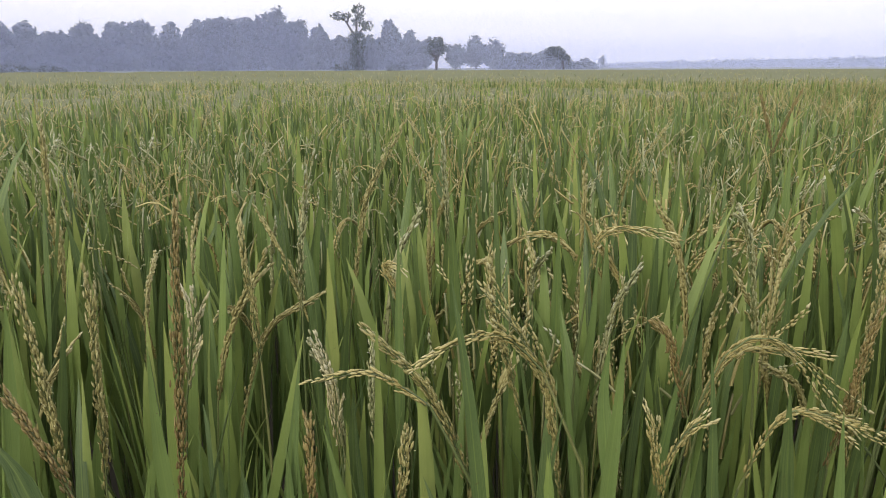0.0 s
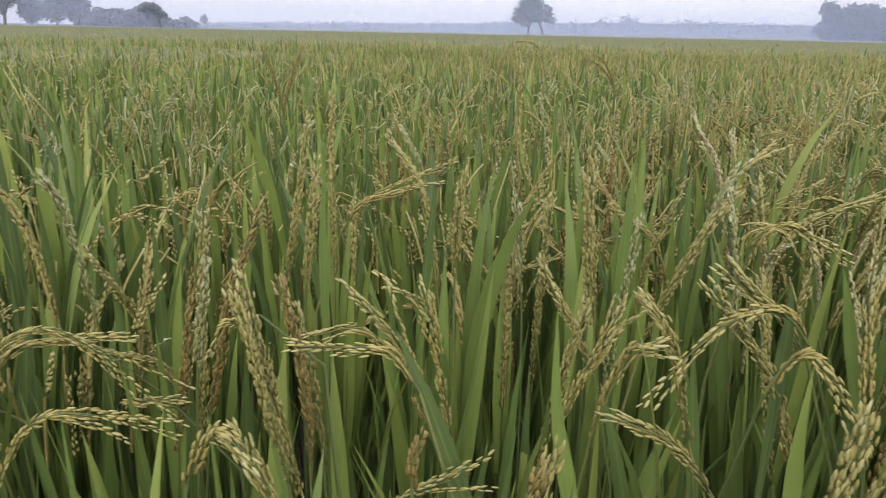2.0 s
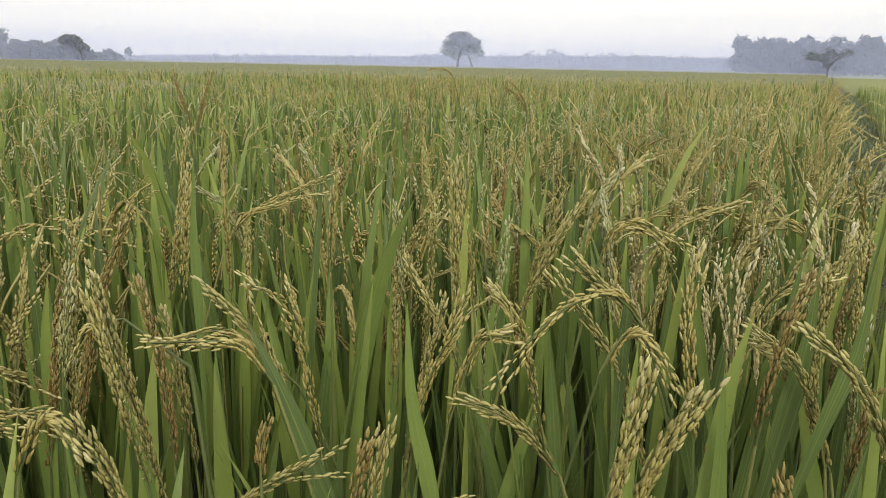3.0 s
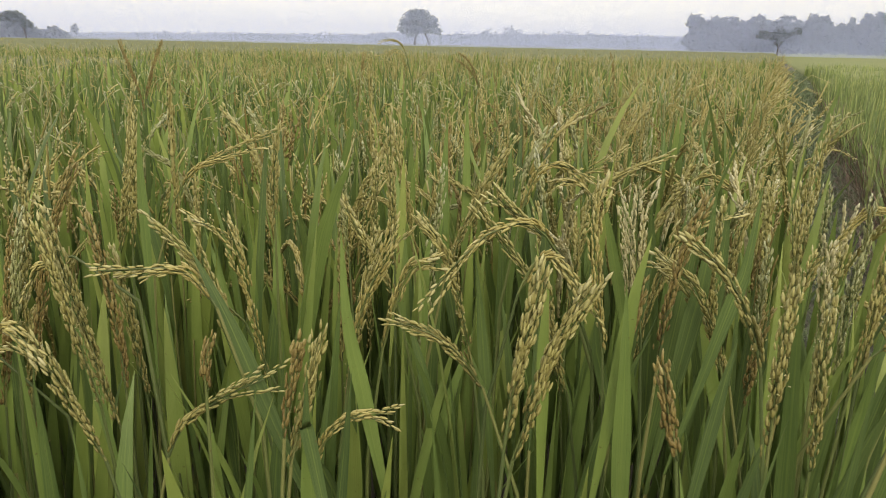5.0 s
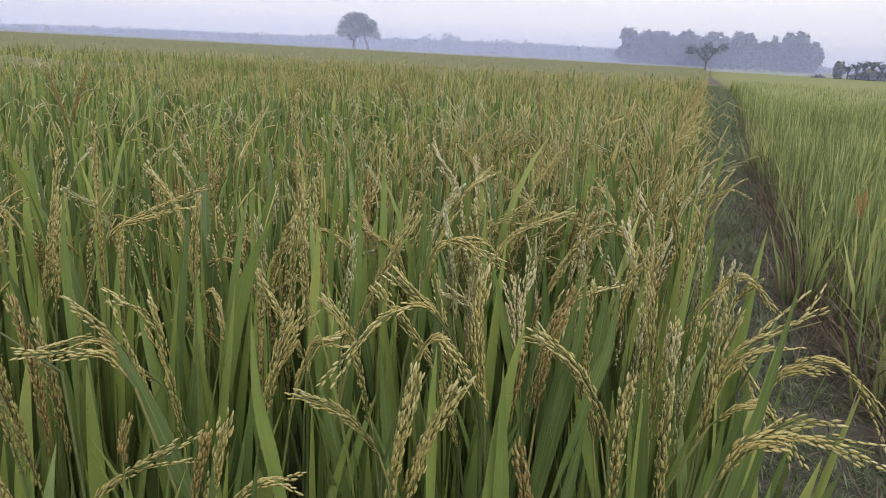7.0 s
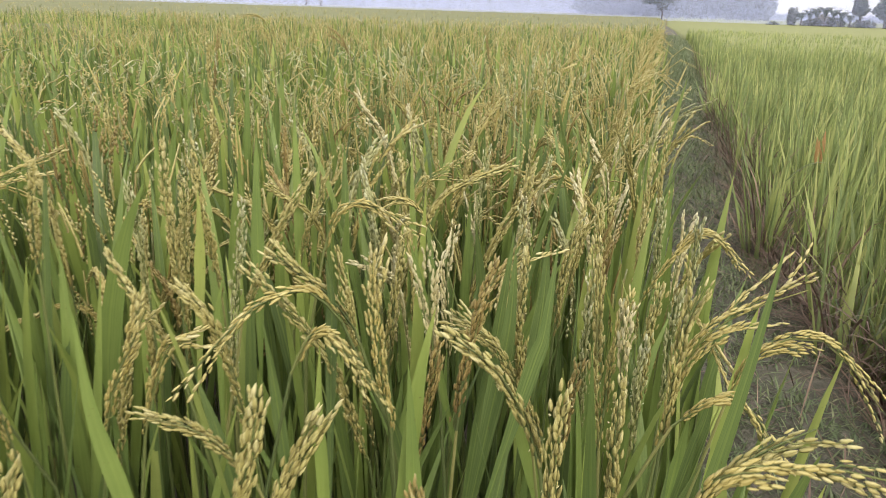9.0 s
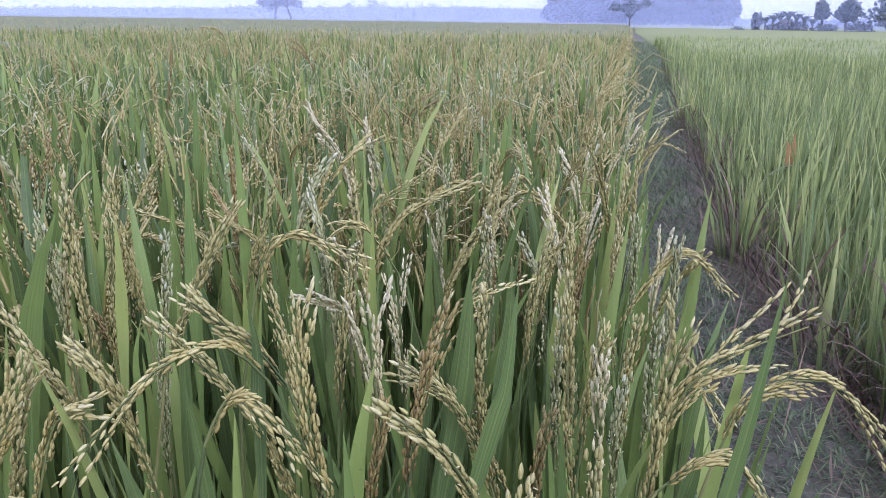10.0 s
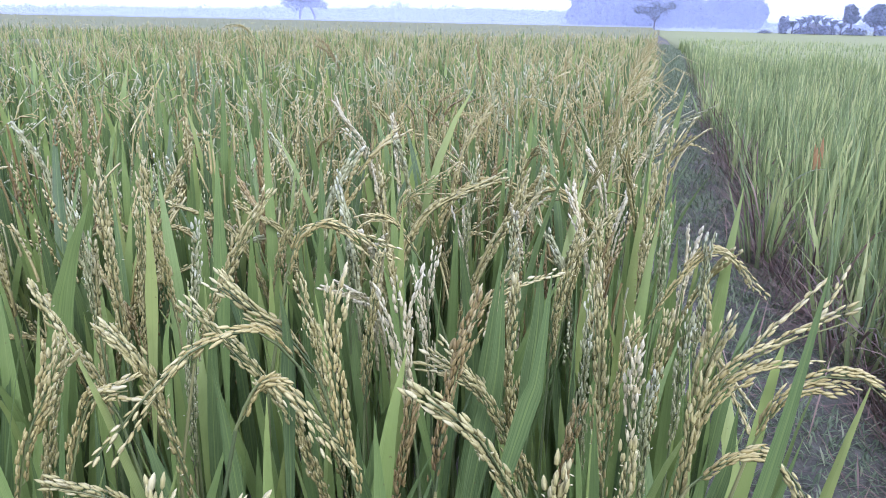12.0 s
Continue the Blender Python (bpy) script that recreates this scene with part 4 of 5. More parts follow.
hero('arch', (0.217, 0.528, 0.860), (0.244, 0.528, 0.931), (0.292, 0.528, 0.944), (0.363, 0.528, 0.872))
hero('droop', (0.231, 0.541, 0.866), (0.249, 0.541, 0.922), (0.289, 0.541, 0.930), (0.338, 0.541, 0.925))
hero('arch', (0.236, 0.458, 0.841), (0.262, 0.458, 0.902), (0.293, 0.458, 0.909), (0.350, 0.458, 0.880))
hero('brown', (-0.221, 0.460, 0.821), (-0.216, 0.460, 0.904), (-0.213, 0.460, 0.990), (-0.209, 0.459, 1.068))
hero('white', (-0.228, 0.504, 0.892), (-0.221, 0.504, 0.934), (-0.215, 0.504, 0.970), (-0.210, 0.504, 0.995))
hero('rod', (-0.298, 0.488, 0.815), (-0.295, 0.488, 0.879), (-0.294, 0.488, 0.951), (-0.290, 0.487, 1.014))
hero('rod', (-0.307, 0.446, 0.836), (-0.310, 0.446, 0.896), (-0.317, 0.446, 0.944), (-0.325, 0.445, 1.013))
hero('brown', (-0.270, 0.392, 0.866), (-0.285, 0.392, 0.903), (-0.298, 0.392, 0.929), (-0.314, 0.391, 0.959))
hero('brown', (-0.098, 0.387, 0.869), (-0.098, 0.387, 0.887), (-0.098, 0.387, 0.914), (-0.099, 0.387, 0.937))
hero('rod', (-0.038, 0.405, 0.858), (-0.035, 0.404, 0.877), (-0.033, 0.404, 0.900), (-0.031, 0.404, 0.920))
hero('white', (-0.099, 0.533, 0.821), (-0.103, 0.533, 0.867), (-0.103, 0.532, 0.900), (-0.111, 0.532, 0.942))
hero('pale', (0.179, 0.483, 0.820), (0.175, 0.483, 0.846), (0.173, 0.483, 0.873), (0.171, 0.483, 0.896))
hero('pale', (0.183, 0.482, 0.820), (0.185, 0.482, 0.852), (0.198, 0.482, 0.879), (0.213, 0.482, 0.892))
hero('rod', (0.393, 0.590, 0.756), (0.399, 0.590, 0.844), (0.405, 0.590, 0.915), (0.409, 0.590, 0.995))
hero('rod', (-0.145, 0.961, 0.831), (-0.133, 0.962, 0.913), (-0.116, 0.962, 0.997), (-0.070, 0.962, 1.094))
hero('rod', (-0.206, 0.673, 0.865), (-0.210, 0.673, 0.917), (-0.216, 0.673, 0.968), (-0.216, 0.673, 1.011))
hero('arch', (-0.055, 0.782, 0.836), (-0.064, 0.781, 0.909), (-0.078, 0.781, 0.945), (-0.054, 0.781, 0.947))
hero('rod', (0.073, 0.553, 0.840), (0.055, 0.552, 0.910), (0.039, 0.552, 0.969), (0.035, 0.552, 1.017))
hero('brown', (0.234, 0.577, 0.836), (0.218, 0.577, 0.895), (0.207, 0.576, 0.929), (0.195, 0.576, 0.943))
hero('green', (-0.063, 0.513, 0.822), (-0.065, 0.512, 0.867), (-0.066, 0.512, 0.905), (-0.064, 0.512, 0.941))
hero('green', (0.322, 0.651, 0.890), (0.315, 0.651, 0.952), (0.304, 0.651, 1.012), (0.290, 0.650, 1.035))
hero('green', (-0.176, 0.760, 0.887), (-0.175, 0.760, 0.943), (-0.170, 0.760, 0.998), (-0.160, 0.760, 1.071))
hero('green', (0.001, 0.867, 0.952), (-0.002, 0.867, 0.990), (-0.006, 0.867, 1.028), (-0.010, 0.867, 1.086))
hero('fan', (0.554, 0.395, 0.843), (0.545, 0.398, 0.902), (0.537, 0.401, 0.949), (0.524, 0.406, 0.994))
hero('droop', (0.550, 0.434, 0.883), (0.521, 0.444, 0.917), (0.498, 0.452, 0.937), (0.462, 0.464, 0.931))
hero('rod', (0.471, 0.467, 0.814), (0.466, 0.468, 0.868), (0.462, 0.470, 0.909), (0.454, 0.472, 0.948))
hero('brown', (0.395, 0.535, 0.843), (0.406, 0.531, 0.898), (0.417, 0.528, 0.951), (0.443, 0.518, 1.022))
hero('rod', (0.775, 0.498, 0.889), (0.769, 0.500, 0.936), (0.763, 0.502, 0.982), (0.755, 0.505, 1.043))
hero('rod', (0.615, 0.508, 0.949), (0.615, 0.508, 0.981), (0.617, 0.507, 1.013), (0.619, 0.506, 1.039))
hero('droop', (0.370, 0.543, 0.854), (0.337, 0.554, 0.864), (0.346, 0.551, 0.862), (0.376, 0.541, 0.864))
hero('arch', (0.153, 0.700, 0.950), (0.163, 0.696, 1.000), (0.194, 0.685, 1.012), (0.234, 0.672, 1.005))

hero_leaf((0.025, 0.443, 0.833), (0.014, 0.442, 0.941), (0.001, 0.442, 1.031), 0.018)
hero_leaf((0.110, 0.491, 0.803), (0.099, 0.491, 0.910), (0.087, 0.490, 1.013), 0.014)
hero_leaf((0.123, 0.433, 0.840), (0.128, 0.433, 0.923), (0.130, 0.432, 0.987), 0.017)
hero_leaf((-0.144, 0.370, 0.880), (-0.142, 0.370, 0.914), (-0.141, 0.370, 0.952), 0.011)
hero_leaf((-0.219, 0.428, 0.843), (-0.223, 0.428, 0.910), (-0.224, 0.428, 0.979), 0.016)
hero_leaf((0.231, 0.496, 0.801), (0.226, 0.496, 0.877), (0.219, 0.496, 0.949), 0.013)
hero_leaf((0.254, 0.678, 0.811), (0.262, 0.678, 0.879), (0.272, 0.678, 0.937), 0.022)
hero_leaf((-0.060, 0.483, 0.819), (-0.059, 0.482, 0.903), (-0.059, 0.482, 0.987), 0.015)
hero_leaf((-0.073, 0.468, 0.828), (-0.076, 0.467, 0.880), (-0.077, 0.467, 0.925), 0.012)
hero_leaf((0.171, 0.788, 0.773), (0.165, 0.788, 0.878), (0.161, 0.787, 0.965), 0.018)
hero_leaf((0.077, 0.420, 0.849), (0.075, 0.420, 0.873), (0.074, 0.420, 0.894), 0.010)
hero_leaf((-0.369, 0.483, 0.882), (-0.363, 0.482, 0.943), (-0.358, 0.482, 0.997), 0.014)
hero_leaf((-0.287, 0.367, 0.882), (-0.298, 0.367, 0.913), (-0.317, 0.367, 0.942), 0.023)
hero_leaf((-0.232, 0.577, 0.808), (-0.232, 0.577, 0.880), (-0.225, 0.577, 0.958), 0.013)
hero_leaf((0.132, 0.477, 0.863), (0.127, 0.479, 0.916), (0.130, 0.477, 0.965), 0.017)
hero_leaf((0.234, 0.548, 0.797), (0.230, 0.550, 0.883), (0.229, 0.551, 0.953), 0.018)
hero_leaf((0.386, 0.605, 0.844), (0.387, 0.605, 0.903), (0.390, 0.604, 0.949), 0.014)
hero_leaf((0.154, 0.693, 0.847), (0.159, 0.691, 0.918), (0.160, 0.690, 0.980), 0.017)
hero_leaf((0.589, 0.294, 0.853), (0.578, 0.301, 0.921), (0.575, 0.303, 0.993), 0.016)
hero_leaf((0.678, 0.191, 0.881), (0.677, 0.192, 0.929), (0.679, 0.192, 0.978), 0.014)
hero_leaf((0.510, 0.318, 0.882), (0.493, 0.329, 0.938), (0.477, 0.340, 0.983), 0.020)
hero_leaf((0.423, 0.426, 0.861), (0.415, 0.432, 0.931), (0.410, 0.435, 0.980), 0.011)
hero_leaf((0.728, 0.163, 0.896), (0.734, 0.160, 0.952), (0.741, 0.155, 0.997), 0.016)
hero_leaf((0.820, 0.170, 0.900), (0.827, 0.166, 0.952), (0.828, 0.165, 1.018), 0.019)
hero_leaf((0.379, 0.576, 0.870), (0.381, 0.575, 0.921), (0.387, 0.571, 0.970), 0.014)
hero_leaf((0.497, 0.528, 0.955), (0.497, 0.528, 1.005), (0.500, 0.526, 1.070), 0.012)
hero_leaf((0.488, 0.183, 0.898), (0.486, 0.185, 0.914), (0.487, 0.184, 0.948), 0.012)
hero_leaf((0.808, 0.129, 0.938), (0.813, 0.124, 0.968), (0.817, 0.121, 1.032), 0.015)
hero_leaf((0.694, 0.065, 0.888), (0.698, 0.061, 0.933), (0.701, 0.058, 0.961), 0.011)
hero_leaf((0.827, 0.009, 0.861), (0.839, -0.003, 0.977), (0.847, -0.009, 1.063), 0.013)
hero_leaf((0.756, -0.060, 0.912), (0.763, -0.067, 0.940), (0.768, -0.072, 0.974), 0.012)
hero_leaf((0.726, 0.152, 0.818), (0.723, 0.154, 0.892), (0.720, 0.157, 0.965), 0.018)
hero_leaf((0.855, 0.217, 0.811), (0.864, 0.208, 0.927), (0.870, 0.201, 1.014), 0.018)
hero_leaf((0.946, 0.231, 0.869), (0.949, 0.228, 0.931), (0.949, 0.228, 0.990), 0.020)
hero_leaf((0.843, 0.266, 0.914), (0.836, 0.274, 0.961), (0.831, 0.280, 0.992), 0.014)
hero_leaf((0.752, 0.198, 0.865), (0.747, 0.203, 0.894), (0.746, 0.204, 0.931), 0.014)
hero_leaf((0.848, 0.155, 0.836), (0.839, 0.164, 0.882), (0.831, 0.173, 0.929), 0.015)
hero_leaf((0.933, 0.064, 0.846), (0.937, 0.058, 0.887), (0.938, 0.057, 0.931), 0.014)
hero_leaf((0.958, 0.055, 0.847), (0.964, 0.048, 0.941), (0.967, 0.045, 0.970), 0.012)
hero_leaf((0.718, 0.303, 0.840), (0.715, 0.308, 0.895), (0.710, 0.311, 0.946), 0.013)
hero_leaf((0.714, 0.390, 0.890), (0.715, 0.390, 0.928), (0.720, 0.385, 0.960), 0.010)
hero_leaf((0.726, 0.246, 0.939), (0.727, 0.246, 0.978), (0.724, 0.248, 1.007), 0.012)
hero_leaf((0.747, 0.486, 0.918), (0.749, 0.483, 0.965), (0.750, 0.483, 1.010), 0.014)
hero_leaf((0.836, 0.529, 0.903), (0.837, 0.528, 0.973), (0.839, 0.526, 1.045), 0.018)

# ears standing above the rest further in
hero('brown', (0.901, 1.996, 0.916), (0.890, 1.999, 0.990), (0.873, 2.004, 1.052), (0.857, 2.008, 1.108))
hero('brown', (0.892, 1.998, 0.911), (0.915, 1.992, 0.990), (0.932, 1.987, 1.045), (0.953, 1.981, 1.107))
hero('brown', (1.486, 1.853, 0.888), (1.494, 1.848, 0.957), (1.502, 1.843, 1.025), (1.510, 1.839, 1.084))
hero('brown', (2.242, 2.171, 0.951), (2.223, 2.187, 1.016), (2.203, 2.204, 1.063), (2.176, 2.225, 1.088))
hero('arch', (1.811, 2.060, 1.087), (1.797, 2.069, 1.119), (1.773, 2.086, 1.134), (1.735, 2.111, 1.133))
hero('fan', (1.817, 2.056, 0.996), (1.808, 2.062, 1.064), (1.785, 2.078, 1.098), (1.741, 2.107, 1.070))
hero('rod', (1.294, 2.066, 0.885), (1.291, 2.067, 0.947), (1.289, 2.068, 1.008), (1.288, 2.068, 1.069))
hero('brown', (2.328, 2.286, 0.953), (2.312, 2.299, 0.998), (2.286, 2.320, 1.036), (2.252, 2.345, 1.061))
hero('brown', (2.589, 1.760, 0.897), (2.577, 1.772, 0.975), (2.570, 1.781, 1.039), (2.563, 1.789, 1.096))
hero('droop', (1.239, 1.456, 0.887), (1.269, 1.439, 0.910), (1.322, 1.408, 0.904), (1.357, 1.385, 0.874))
hero('droop', (1.507, 1.646, 0.906), (1.530, 1.631, 0.922), (1.554, 1.615, 0.898), (1.568, 1.606, 0.862))
hero('arch', (1.359, 0.877, 0.918), (1.374, 0.863, 0.956), (1.402, 0.835, 0.965), (1.437, 0.797, 0.924))
hero('arch', (1.714, 1.087, 0.907), (1.726, 1.074, 0.951), (1.752, 1.046, 0.959), (1.772, 1.022, 0.926))
hero('arch', (1.897, 1.028, 0.943), (1.906, 1.016, 0.984), (1.923, 0.994, 0.977), (1.939, 0.972, 0.931))

# ears that lean out over the bund
def edge_ear(s, kind, reach, high):
    x, y = plan(TALL_EDGE - 0.12, s)
    neck = np.array([x, y, high])
    a = WAY - math.pi / 2 + ear_rng.normal(0, 0.5)
    return [neck, *ear_curve(neck, a, kind, reach, ear_rng)[1:]]


for s, kind in ((1.62, "spray"), (1.76, "arch"), (1.90, "rod"), (2.02, "fan"), (2.18, "arch"), (2.32, "spray")):
    hero(kind, *edge_ear(s, kind, 0.15, 0.78 + 0.05 * ear_rng.random()))
chunks = []
for s in np.arange(2.4, 9.0, 0.09):
    kind = ("arch", "spray", "fan", "rod")[ear_rng.integers(4)]
    P = edge_ear(s, kind, ear_rng.uniform(0.16, 0.24), ear_rng.uniform(0.72, 0.86))
    st, br = panicle(P, kind, ear_rng, GRAIN_NEXT, 1.7, few=0.7)
    foot = np.array([*plan(TALL_EDGE - 0.14, s), 0.0])
    chunks.append((*tube([foot, 0.5 * (foot + P[0]), P[0]], 0.0024, 0.0012, 3), 1))
    chunks += [(*c, MAT_AT[kind]) for pair in br for c in pair]
tagged(new("edge_ears", mesh_of("edge_ears", chunks, TALL_MATS)), "cream rice ears leaning out over the bund", "rice ears", kind="stuff")

# ---- trees ----
def polar(az, dist):
    az = radians(az - 0.65)
    return dist * math.sin(az), dist * math.cos(az)


def crown_chunk(lobes, count, size, rng):
    """Small tilted leaf clumps on and in a set of lobes (x, y, z, rx, rz)."""
    L = np.array(lobes)
    wgt = L[:, 3] ** 2 * L[:, 4]
    pick = rng.choice(len(L), count, p=wgt / wgt.sum())
    u = rng.normal(size=(count, 3))
    u /= np.linalg.norm(u, axis=1)[:, None]
    r = rng.random(count) ** 0.25 * (1 + 0.12 * rng.normal(size=count))
    C = L[pick, :3] + u * r[:, None] * np.stack([L[pick, 3], L[pick, 3], L[pick, 4]], 1)
    A = rng.normal(size=(count, 3))
    A /= np.linalg.norm(A, axis=1)[:, None]
    B = np.cross(A, rng.normal(size=(count, 3)))
    B /= np.linalg.norm(B, axis=1)[:, None]
    s = size * rng.uniform(0.5, 1.3, count)[:, None]
    V = np.stack([C - A * s, C + B * s * 0.6, C + A * s, C - B * s * 0.6], 1).reshape(-1, 3)
    F = np.arange(count * 4).reshape(-1, 4)
    return V, F, np.tile([[0, 0], [1, 0], [1, 1], [0, 1]], (count, 1))


def tree(az, dist, height, width, rng, mat, label, bare=0.25, count=1500, size=0.34, dome=False, group="trees of the grove"):
    x, y = polar(az, dist)
    ob = thing("tree", label, "tree", group)
    ob.location = (x, y, 0)
    tr = height * 0.035 + 0.06
    fork = np.array([rng.normal(0, 0.2), rng.normal(0, 0.2), height * max(bare, 0.15)])
    part("trunk", mesh_of("trunk", [(*tube([(0, 0, -0.1), fork * 0.5 + rng.normal(0, 0.08, 3), fork], tr, tr * 0.7, 7), 0)], [BARK]), ob)
    lobes = []
    k = 9 if dome else 7
    for i in range(k):
        a = 2 * math.pi * i / k + rng.uniform(-0.3, 0.3)
        rr = width * 0.5 * rng.uniform(0.35, 0.75)
        zz = height * (bare + (1 - bare) * rng.uniform(0.25, 0.85))
        if dome:
            zz = height * (bare + (1 - bare) * (0.30 + 0.45 * (1 - (rr / (width * 0.5)) ** 2) * rng.uniform(0.6, 1.2)))
        end = np.array([math.cos(a) * rr, math.sin(a) * rr, zz])
        part("limb", mesh_of("limb", [(*tube([fork, fork * 0.4 + end * 0.6 + np.array([0, 0, 0.1 * height * rng.random()]), end], tr * 0.5, tr * 0.14, 5), 0)], [BARK]), ob)
        lobes.append((*end, width * rng.uniform(0.16, 0.26), height * (1 - bare) * rng.uniform(0.14, 0.24)))
    lobes.append((0, 0, height * (1 - 0.2 * (1 - bare)), width * 0.24, height * (1 - bare) * 0.2))
    lobes.append((0, 0, height * (bare + (0.58 if dome else 0.45) * (1 - bare)), width * 0.42, height * (1 - bare) * (0.27 if dome else 0.38)))
    part("crown", mesh_of("crown", [(*crown_chunk(lobes, count, size, rng), 0)], [mat]), ob)
    return ob


def shaped_tree(az, dist, rng, label, trunks, thick, limbs, lobes, count, size):
    """A single tree of its own shape; x runs across the line of sight."""
    ob = thing("tree", label, "tree", "lone trees")
    ob.location = (*polar(az, dist), 0)
    ob.rotation_euler = (0, 0, radians(0.65 - az))
    for t in trunks:
        part("trunk", mesh_of("trunk", [(*tube(spline(t, np.linspace(0, 1, 7)), thick, thick * 0.6, 7), 0)], [BARK]), ob)
    for l in limbs:
        part("limb", mesh_of("limb", [(*tube(spline(l, np.linspace(0, 1, 7)), thick * 0.5, thick * 0.14, 5), 0)], [BARK]), ob)
    part("crown", mesh_of("crown", [(*crown_chunk(lobes, count, size, rng), 0)], [TREE_B]), ob)
    return ob


rng = np.random.default_rng(41)
GROVE = "hazy blue-grey leafy tree of a grove beyond the field"
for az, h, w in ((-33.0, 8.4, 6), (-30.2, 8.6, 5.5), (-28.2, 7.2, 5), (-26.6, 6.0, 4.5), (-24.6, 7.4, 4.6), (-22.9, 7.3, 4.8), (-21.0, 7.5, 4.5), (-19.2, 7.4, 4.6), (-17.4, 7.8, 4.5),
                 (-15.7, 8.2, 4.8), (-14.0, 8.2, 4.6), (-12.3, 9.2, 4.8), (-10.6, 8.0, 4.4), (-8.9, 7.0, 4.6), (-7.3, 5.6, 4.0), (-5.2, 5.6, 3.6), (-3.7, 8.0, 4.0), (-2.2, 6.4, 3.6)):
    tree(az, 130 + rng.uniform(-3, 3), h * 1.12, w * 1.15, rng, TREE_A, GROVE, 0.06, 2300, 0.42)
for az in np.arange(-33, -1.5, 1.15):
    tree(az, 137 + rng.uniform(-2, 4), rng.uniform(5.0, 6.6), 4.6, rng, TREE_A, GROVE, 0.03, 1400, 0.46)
shaped_tree(-6.15, 102.4, rng, "tall forked tree wrapped in creepers with twiggy top", [[(0, 0, -0.1), (0.1, 0, 3.0), (-0.1, 0, 5.6)]], 0.34,
            [[(-0.2, 0, 5.2), (-1.0, 0, 6.6), (-1.5, 0.2, 7.3), (-2.5, 0.1, 7.9)], [(0, 0, 5.4), (0.1, 0.1, 7.2), (0.4, 0, 8.9)], [(0.1, 0, 5.2), (0.8, 0.2, 6.2), (1.5, 0, 6.9)], [(-1.2, 0, 6.9), (-0.9, 0, 7.9), (-1.0, 0.1, 8.4)]],
            [(0.0, 0, 2.9, 1.0, 2.4), (0.1, 0, 5.0, 1.25, 0.9), (-2.2, 0, 7.75, 1.15, 0.5), (-1.3, 0, 7.9, 0.7, 0.4), (0.4, 0, 8.4, 0.9, 1.0), (1.4, 0, 6.6, 0.8, 0.7), (0.2, 0, 7.2, 0.8, 0.7)], 1500, 0.2)
tree(-0.2, 102.6, 5.3, 3.0, rng, TREE_B, "small umbrella-crowned tree with a bare trunk", 0.34, 420, 0.26, True)
for az, d, h, w in ((-1.0, 150, 6.6, 4), (1.2, 150, 5.6, 4), (2.6, 150, 7.6, 5.4), (4.0, 150, 7.0, 4.6), (6.2, 170, 3.6, 3), (7.4, 170, 4.2, 3.4), (5.4, 170, 3.4, 3)):
    tree(az, d, h, w, rng, TREE_A, GROVE, 0.12, 900 if h > 5 else 320, 0.4 if h > 5 else 0.3)
shaped_tree(9.0, 102.6, rng, "low leaning tree with a flat dark crown", [[(0.2, 0, -0.1), (0.25, 0, 1.1), (0.0, 0, 2.2)]], 0.16,
            [[(0.1, 0, 1.9), (-0.6, 0, 2.7), (-1.5, 0, 3.2)], [(0.1, 0, 1.7), (0.5, 0, 2.2), (0.9, 0, 2.4)]],
            [(-0.9, 0, 3.25, 1.15, 0.55), (-1.7, 0, 3.0, 0.6, 0.35), (0.5, 0, 2.45, 0.65, 0.4), (-0.2, 0, 2.9, 0.7, 0.4)], 900, 0.22)
for az in np.arange(4.6, 11.2, 0.62):
    tree(az, 142 + rng.uniform(-2, 4), rng.uniform(2.9, 4.3) * (1.0 if az < 9.4 else 0.72), 4.2, rng, TREE_A, GROVE, 0.03, 520, 0.46)
tree(11.95, 214, 4.3, 2.0, rng, TREE_A, "small lone distant tree beyond the field", 0.4, 250, 0.3)
for az, h, w in ((-7.2, 2.1, 2.4), (-3.3, 1.6, 2.4), (-32, 1.7, 5), (-29.5, 1.9, 6), (-27, 1.5, 4)):
    x, y = polar(az, 102.4)
    ob = thing("bush", "low dark green bush at the far field edge", "bush", "bushes at the field edge")
    ob.location = (x, y, 0)
    part("stem", mesh_of("stem", [(*tube([(0, 0, -0.1), (0.05, 0, h * 0.4), (0, 0.1, h * 0.7)], 0.06, 0.02, 5), 0)], [BARK]), ob)
    part("crown", mesh_of("crown", [(*crown_chunk([(0, 0, h * 0.5, w * 0.5, h * 0.5), (w * 0.3, 0, h * 0.4, w * 0.3, h * 0.4)], 300, 0.22, rng), 0)], [TREE_B]), ob)
shaped_tree(35.6, 185, rng, "lone broad-crowned tree with twin trunks in the field", [[(-1.2, 0, -0.1), (-1.0, 0, 2.0), (-0.6, 0, 4.2)], [(2.5, 0, -0.1), (2.2, 0, 1.8), (1.2, 0, 4.0)]], 0.34,
            [[(-0.7, 0, 3.6), (-2.2, 0.5, 4.6), (-4.2, 0, 4.9)], [(1.3, 0, 3.6), (2.8, -0.4, 4.4), (4.4, 0, 4.6)], [(-0.6, 0, 4.0), (-0.6, 0, 6.0), (-0.4, 0, 8.2)], [(1.2, 0, 4.0), (1.4, 0.6, 5.6), (1.8, 0, 7.2)]],
            [(-0.4, 0, 6.2, 3.5, 2.5), (-1.6, 0, 7.9, 2.0, 1.1), (0.6, 0, 8.1, 1.9, 1.0), (2.6, 0, 6.0, 2.0, 1.6), (-3.6, 0, 5.1, 1.5, 1.6), (-4.4, 0, 4.6, 1.0, 0.6), (3.9, 0, 4.6, 1.5, 1.3), (1.2, 0, 4.2, 2.4, 1.0), (-1.8, 0, 3.6, 1.6, 1.1), (4.6, 0, 4.0, 0.8, 0.8)], 2500, 0.34)
